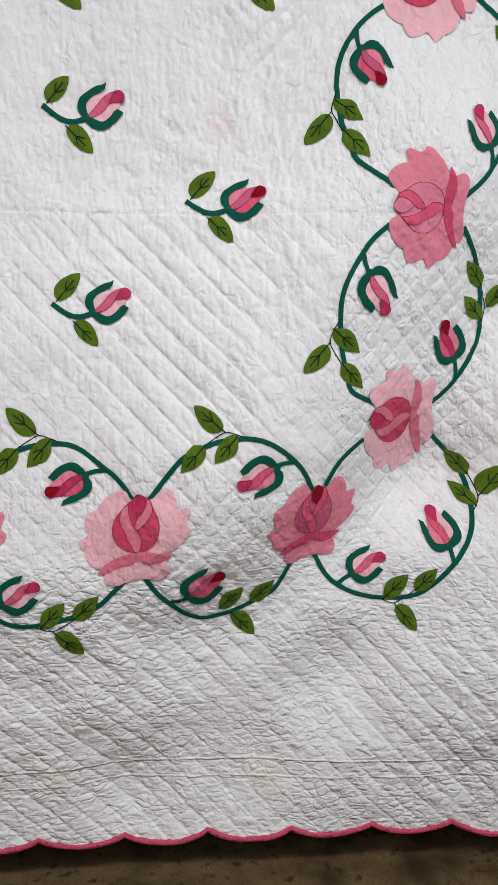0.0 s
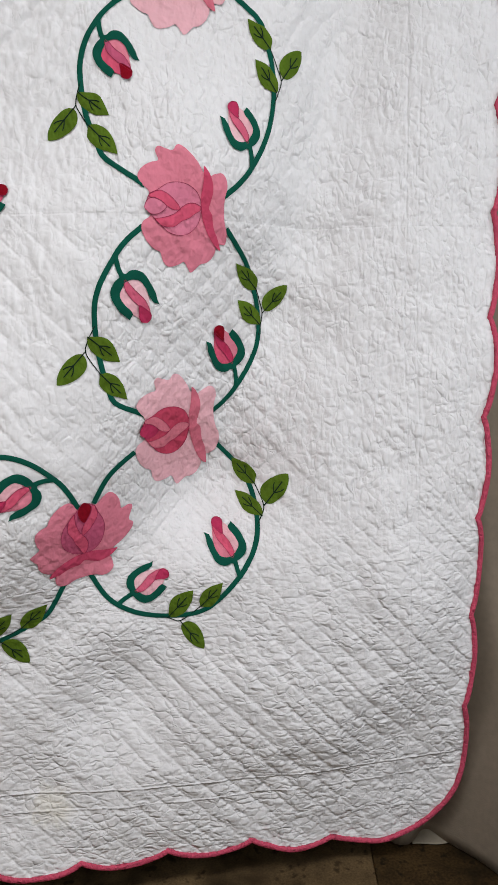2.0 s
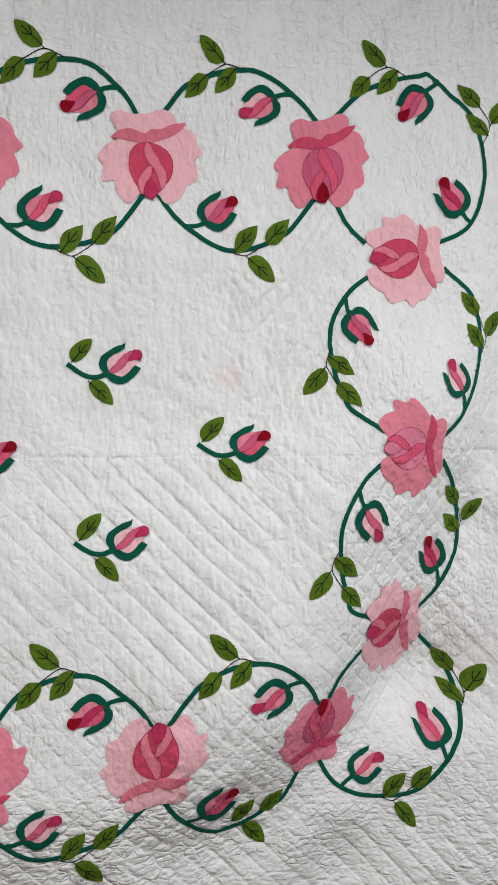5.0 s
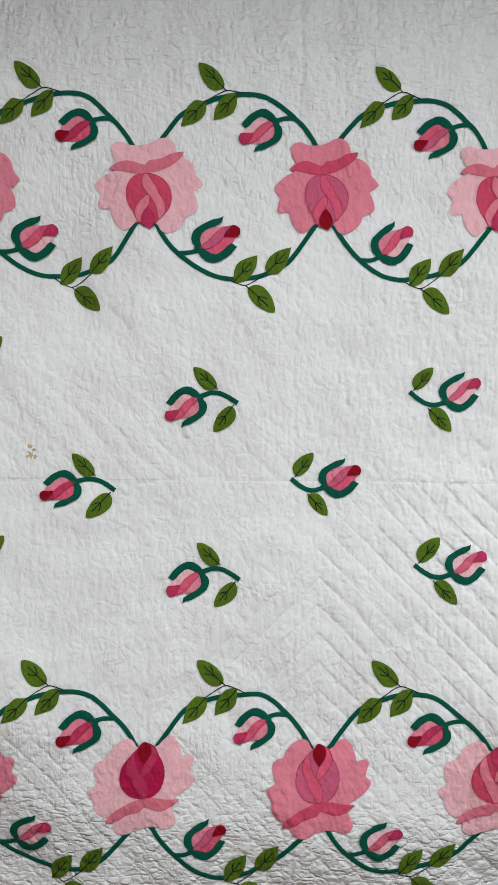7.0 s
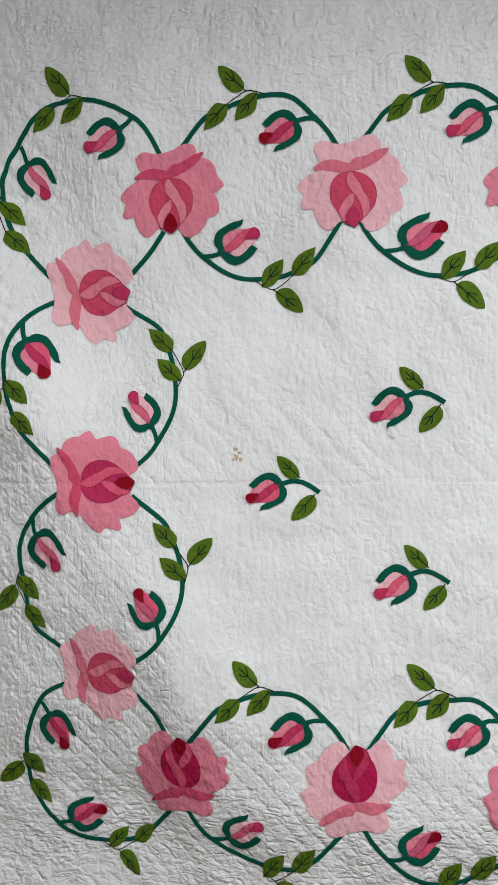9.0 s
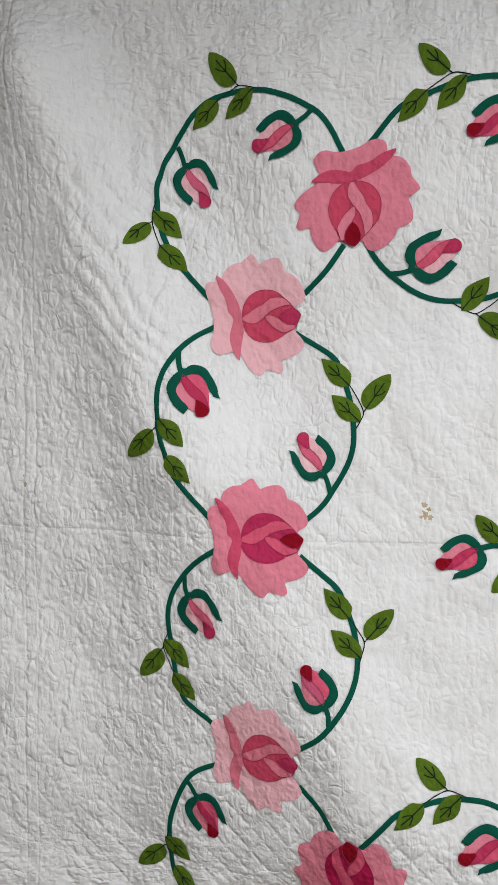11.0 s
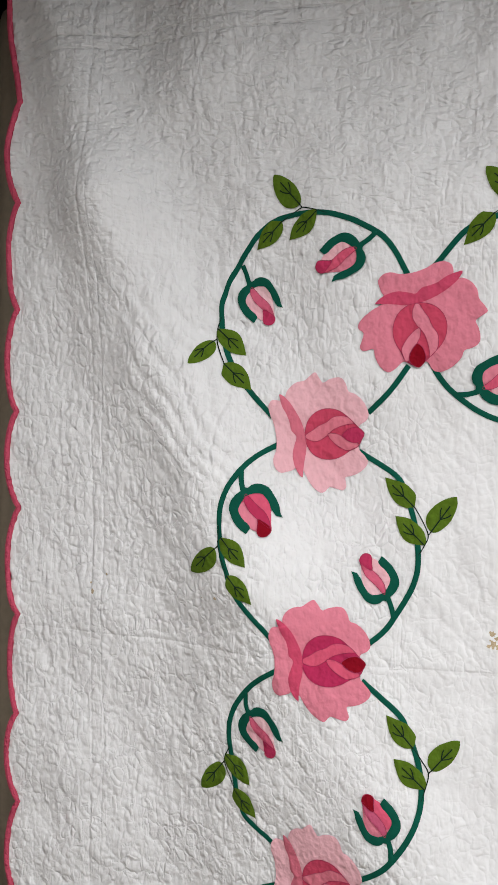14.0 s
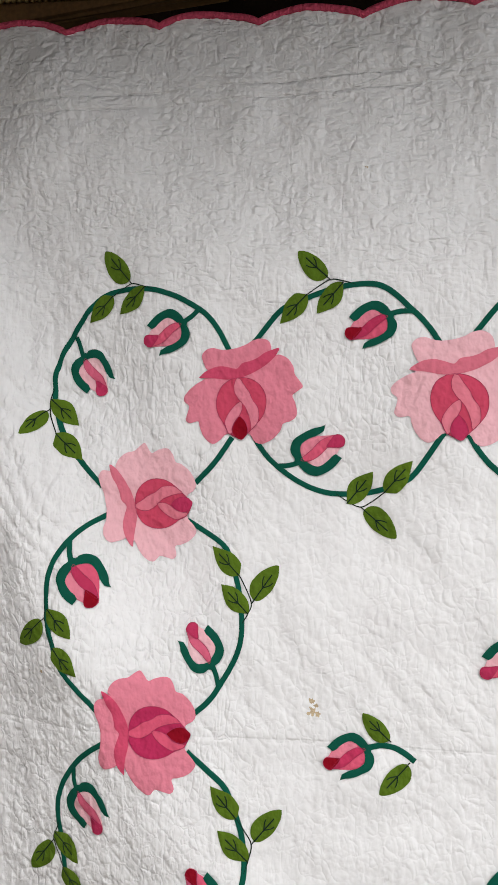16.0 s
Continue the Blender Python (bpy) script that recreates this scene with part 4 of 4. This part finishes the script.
def blur(a, times):
    for _ in range(times):
        a = (a + np.roll(a, 1, 0) + np.roll(a, -1, 0)) / 3
        a = (a + np.roll(a, 1, 1) + np.roll(a, -1, 1)) / 3
    return a


SOFT = blur(COVER, 2)
halo = np.clip(blur(COVER, 3) - 0.3 * COVER, 0, 1) * (1 - COVER)
SURFACE = BASE - FINE * (1 - 0.30 * SOFT) + 0.0012 * halo
SEWN = blur(SURFACE, 1)
SURFACE = SURFACE + 0.0022 * smooth(0.55, 0.95, SOFT)


def build_cloth():
    keep = (np.abs(XX) < 1.24) & (ZZ > 0.16) & (ZZ < 2.26)
    near = ~keep
    keep[near] = within(EDGE + EN * 0.006, XX[near], ZZ[near])
    cell = keep[:-1, :-1] & keep[1:, :-1] & keep[:-1, 1:] & keep[1:, 1:]
    number = np.full(XX.shape, -1)
    used = np.zeros(XX.shape, bool)
    for dj in (0, 1):
        for di in (0, 1):
            used[dj:dj + cell.shape[0], di:di + cell.shape[1]] |= cell
    number[used] = np.arange(used.sum())
    verts = np.stack([XX[used], SURFACE[used], ZZ[used]], 1)
    quads = np.stack([number[:-1, :-1][cell], number[:-1, 1:][cell], number[1:, 1:][cell], number[1:, :-1][cell]], 1)
    me = bpy.data.meshes.new("cloth")
    me.vertices.add(len(verts))
    me.vertices.foreach_set("co", verts.astype(np.float32).ravel())
    me.loops.add(quads.size)
    me.loops.foreach_set("vertex_index", quads.astype(np.int32).ravel())
    me.polygons.add(len(quads))
    me.polygons.foreach_set("loop_start", np.arange(0, quads.size, 4, dtype=np.int32))
    me.update(calc_edges=True)
    me.materials.append(MAT["white"])
    me.shade_smooth()
    ob = new("cloth", me)
    ob.parent = quilt
    tagged(ob, "white quilted cotton, puckered along its stitching")


build_cloth()


def build_binding():
    """The pink bias binding, folded round the edge."""
    n = len(EDGE)
    profile = ((0.0092, -0.0012), (0.0088, -0.0028), (0.0054, -0.0040), (0.0016, -0.0032), (-0.0004, -0.0010), (-0.0004, 0.0020), (0.0028, 0.0036), (0.0092, 0.0028))
    wave = np.convolve(RNG.normal(size=n + 8), np.ones(5) / 5, "same")[:n]
    verts, faces = [], []
    for inset, out in profile:
        p = EDGE + EN * (inset * (1 + 0.06 * wave[:, None]))
        y = sample(BASE, EDGE[:, 0] + EN[:, 0] * 0.004, EDGE[:, 1] + EN[:, 1] * 0.004) + out * (1 + 0.12 * wave)
        verts += list(zip(p[:, 0], y, p[:, 1]))
    m = len(profile)
    for k in range(m):
        for i in range(n):
            j, l = (i + 1) % n, (k + 1) % m
            faces.append((k * n + i, k * n + j, l * n + j, l * n + i))
    mesh_object("binding", verts, faces, "binding", quilt, "raspberry pink scalloped bias binding")


build_binding()


def build_backing():
    xs, zs = np.linspace(-1.27, 1.27, 90), np.linspace(0.15, 2.27, 76)
    gx, gz = np.meshgrid(xs, zs)
    y = folds(gx, gz) + 0.012
    verts = list(zip(gx.ravel(), y.ravel(), gz.ravel()))
    w = len(xs)
    faces = [(j * w + i, (j + 1) * w + i, (j + 1) * w + i + 1, j * w + i + 1) for j in range(len(zs) - 1) for i in range(w - 1)]
    mesh_object("backing", verts, faces, "white", quilt, "plain white cotton backing")


build_backing()


# ---- cutting the sewn-on pieces ----
from mathutils.geometry import delaunay_2d_cdt


def make_patch(p):
    o = p.outline
    keep = np.r_[True, np.linalg.norm(np.diff(o, axis=0), axis=1) > 2e-4]
    o = o[keep]
    lo, hi = o.min(0), o.max(0)
    g = 0.0032
    x, z = np.meshgrid(np.arange(lo[0] + g / 2, hi[0], g), np.arange(lo[1] + g / 2, hi[1], g))
    x, z = x.ravel(), z.ravel()
    ins = within(o, x, z)
    pts = np.stack([x[ins], z[ins]], 1)
    d = np.zeros(0)
    if len(pts):
        d = np.sqrt(((pts[:, None] - o[None]) ** 2).sum(-1).min(1))
        pts, d = pts[d > 0.0016], d[d > 0.0016]
    allp = np.concatenate([o, pts])
    n = len(o)
    vs, _, fs, origin, _, _ = delaunay_2d_cdt([Vector(v) for v in allp], [], [list(range(n))], 1, 1e-6)
    vx = np.array([v.x for v in vs])
    vz = np.array([v.y for v in vs])
    dist = np.array([0.0 if not s or min(s) < n else d[min(s) - n] for s in origin])
    rise = LIFT * p.layer + 0.0005 * np.sqrt(np.clip(dist / 0.0035, 0, 1)) + 0.0005
    y = sample(SEWN, vx, vz) - rise
    p.ob = mesh_object(p.name, list(zip(vx, y, vz)), [tuple(f)[::-1] for f in fs], p.material, p.parent.ob if isinstance(p.parent, Piece) else p.parent, p.label)


def make_thread(p):
    c = rounded(p.curve, False, 0.003)
    t = np.gradient(c, axis=0)
    t /= np.linalg.norm(t, axis=1)[:, None] + 1e-12
    nrm = np.stack([-t[:, 1], t[:, 0]], 1) * p.width / 2
    over = p.over or (0.0029 if isinstance(p.parent, Piece) else 0.0012)
    rows = []
    for side, up in ((-1, 0), (0, 0.0008), (1, 0)):
        q = c + nrm * side
        rows.append(np.stack([q[:, 0], sample(SEWN, q[:, 0], q[:, 1]) - over - up, q[:, 1]], 1))
    k = len(c)
    verts = [tuple(v) for r in rows for v in r]
    faces = [(r * k + i, r * k + i + 1, (r + 1) * k + i + 1, (r + 1) * k + i) for r in (0, 1) for i in range(k - 1)]
    p.ob = mesh_object(p.name, verts, faces, p.material, p.parent.ob if isinstance(p.parent, Piece) else p.parent)


for piece in PENDING:
    make_thread(piece) if piece.curve is not None else make_patch(piece)


# ---- stains ----
def stain(x, z, size):
    n = 14
    a = np.linspace(0, 2 * np.pi, n, endpoint=False)
    r = size * (0.5 + 0.8 * RNG.rand(n))
    p = Piece()
    p.name, p.outline, p.material, p.layer, p.parent, p.label = "stain", rounded(np.stack([x + r * np.cos(a), z + r * np.sin(a)], 1), step=0.002), "spot", 0.2, quilt, ""
    make_patch(p)


for x, z, size in ((-0.517, 1.264, 0.0044), (-0.511, 1.258, 0.0034), (-0.516, 1.249, 0.0054), (-0.508, 1.246, 0.0042), (-0.522, 1.246, 0.0028), (-0.520, 1.255, 0.0014),
                   (-1.161, 1.276, 0.0035), (-1.137, 1.306, 0.0018), (-1.165, 1.290, 0.0018), (-0.926, 1.293, 0.003), (-0.952, 1.289, 0.0018),
                   (-0.442, 2.053, 0.0022)):
    stain(x, z, size)


# ---- curtain, floor and what shows above ----
def build_curtain():
    xs = np.arange(-2.39, 2.39, 0.010)
    zs = np.r_[np.linspace(0.006, 0.5, 22), np.linspace(0.55, 2.385, 30)]
    gx, gz = np.meshgrid(xs, zs)
    foot = (1 - smooth(0.02, 0.55, gz)) * smooth(1.10, 1.20, gx)
    y = 0.17 + 0.12 * (1 - smooth(0.1, 0.8, gz)) * (1 - smooth(1.05, 1.2, gx)) + 0.016 * np.sin(gx * 31 + 1.5 * np.sin(gx * 5.3)) * (1 - 0.6 * foot) + 0.009 * np.sin(gx * 71 + gz * 0.8)
    y -= 0.10 * smooth(1.27, 1.5, gx) * (1 - 0.5 * smooth(0.2, 2.0, gz)) + 0.09 * foot
    y -= 0.30 * smooth(1.285, 1.46, gx) * (1 - smooth(0.0, 0.75, gz)) ** 1.5
    verts = list(zip(gx.ravel(), y.ravel(), gz.ravel()))
    w = len(xs)
    faces = [(j * w + i, j * w + i + 1, (j + 1) * w + i + 1, (j + 1) * w + i) for j in range(len(zs) - 1) for i in range(w - 1)]
    ob = mesh_object("curtain", verts, faces, "curtain", None)
    m = ob.modifiers.new("thickness", "SOLIDIFY")
    m.thickness = 0.003
    tagged(ob, "taupe linen curtain hanging in folds to the floor", "curtain")
    hx, hv = np.meshgrid(np.linspace(1.228, 1.315, 30), np.linspace(0, 1, 8))
    hz = 0.006 + 0.014 * hv**2
    hy = 0.068 + 0.03 * hv - 0.006 * np.sin(hx * 50)
    hem = list(zip(hx.ravel(), hy.ravel(), hz.ravel()))
    faces = [(j * 30 + i, j * 30 + i + 1, (j + 1) * 30 + i + 1, (j + 1) * 30 + i) for j in range(7) for i in range(29)]
    lining = mesh_object("lining", hem, faces, "hem", ob, "cream lining showing at the curtain's foot")
    m = lining.modifiers.new("thickness", "SOLIDIFY")
    m.thickness = 0.002


build_curtain()

floor_mat = tagged(box("floor_mat", (-2.35, -2.2, 0.0), (1.141, 0.42, 0.004), "mat", 0.002), "worn taupe mat lying askew on the concrete floor", "mat")
for v in floor_mat.data.vertices:
    if v.co.x > 0:
        v.co.x += 0.22 * (v.co.y - 0.08)
tagged(box("hanging_rail", (-1.185, 0.030, 2.215), (1.185, 0.062, 2.255), "wood", 0.006), "brown pine rail behind the quilt's top edge", "rail", kind="structure")


def build_plank():
    """A rough board above the curtain, sloping a little."""
    bm = bmesh.new()
    bmesh.ops.create_cube(bm, size=1.0)
    bmesh.ops.subdivide_edges(bm, edges=bm.edges[:], cuts=5, use_grid_fill=True)
    rnd = random.Random(3)
    for v in bm.verts:
        v.co = (v.co.x * 1.5, v.co.y * 0.05 + rnd.uniform(-0.002, 0.002), v.co.z * 0.20 + rnd.uniform(-0.002, 0.002))
    me = bpy.data.meshes.new("plank")
    bm.to_mesh(me)
    bm.free()
    me.materials.append(MAT["wood"])
    ob = new("plank", me)
    ob.matrix_world = pose(-1.5, 0.32, 2.644, ry=-2.4)
    tagged(ob, "rough brown wooden plank above the curtain", "plank")


build_plank()
for x in (-2.1, -0.9):
    tagged(box("wall_bracket", (x - 0.03, 0.346, 2.40), (x + 0.03, 0.602, 2.70), "dark_wood", 0.004), "dark timber bracket fixing the plank to the wall", "bracket", kind="structure")


def build_straw():
    """Coils of twisted straw, sewn one above another."""
    base = tagged(new("straw_mat"), "golden woven straw mat resting against the plank", "mat")
    for row in range(5):
        n, m = 360, 8
        verts, faces = [], []
        for i in range(n + 1):
            x = -1.75 + 1.05 * i / n
            zc = 2.588 - 0.085 * (x + 1.205) + 0.017 + 0.030 * row
            for k in range(m):
                a = 2 * math.pi * k / m
                r = 0.0155 * (1 + 0.16 * math.sin(x * 420 + 2 * a + row) + 0.05 * math.sin(x * 1310 + a))
                verts.append((x, 0.279 + r * math.cos(a), zc + r * math.sin(a)))
        for i in range(n):
            for k in range(m):
                l = (k + 1) % m
                faces.append((i * m + k, i * m + l, (i + 1) * m + l, (i + 1) * m + k))
        mesh_object("coil", verts, faces, "straw", base)
    strand = [(-1.33 + 0.004 * math.sin(k), 0.262, 2.603 - 0.006 * k) for k in range(8)]
    verts = [(x + dx, y, z + dz) for x, y, z in strand for dx, dz in ((-0.0012, 0), (0.0012, 0), (0, 0.001))]
    faces = [(3 * i + k, 3 * i + (k + 1) % 3, 3 * i + 3 + (k + 1) % 3, 3 * i + 3 + k) for i in range(7) for k in range(3)]
    mesh_object("loose_strand", verts, faces, "straw", base)


build_straw()


def build_clip():
    """The clamp that holds the quilt's corner."""
    body = box("hanging_clip", (-1.340, -0.050, 2.330), (-1.247, 0.028, 2.43), "black", 0.009)
    tagged(body, "black metal clip with small rivets gripping the quilt's corner", "clip")
    for x, z in ((-1.256, 2.342), (-1.274, 2.338), (-1.30, 2.338)):
        bm = bmesh.new()
        bmesh.ops.create_uvsphere(bm, u_segments=8, v_segments=6, radius=0.0022)
        me = bpy.data.meshes.new("rivet")
        bm.to_mesh(me)
        bm.free()
        me.materials.append(MAT["steel"])
        r = new("rivet", me)
        r.parent = body
        r.location = (x, -0.0505, z)


build_clip()
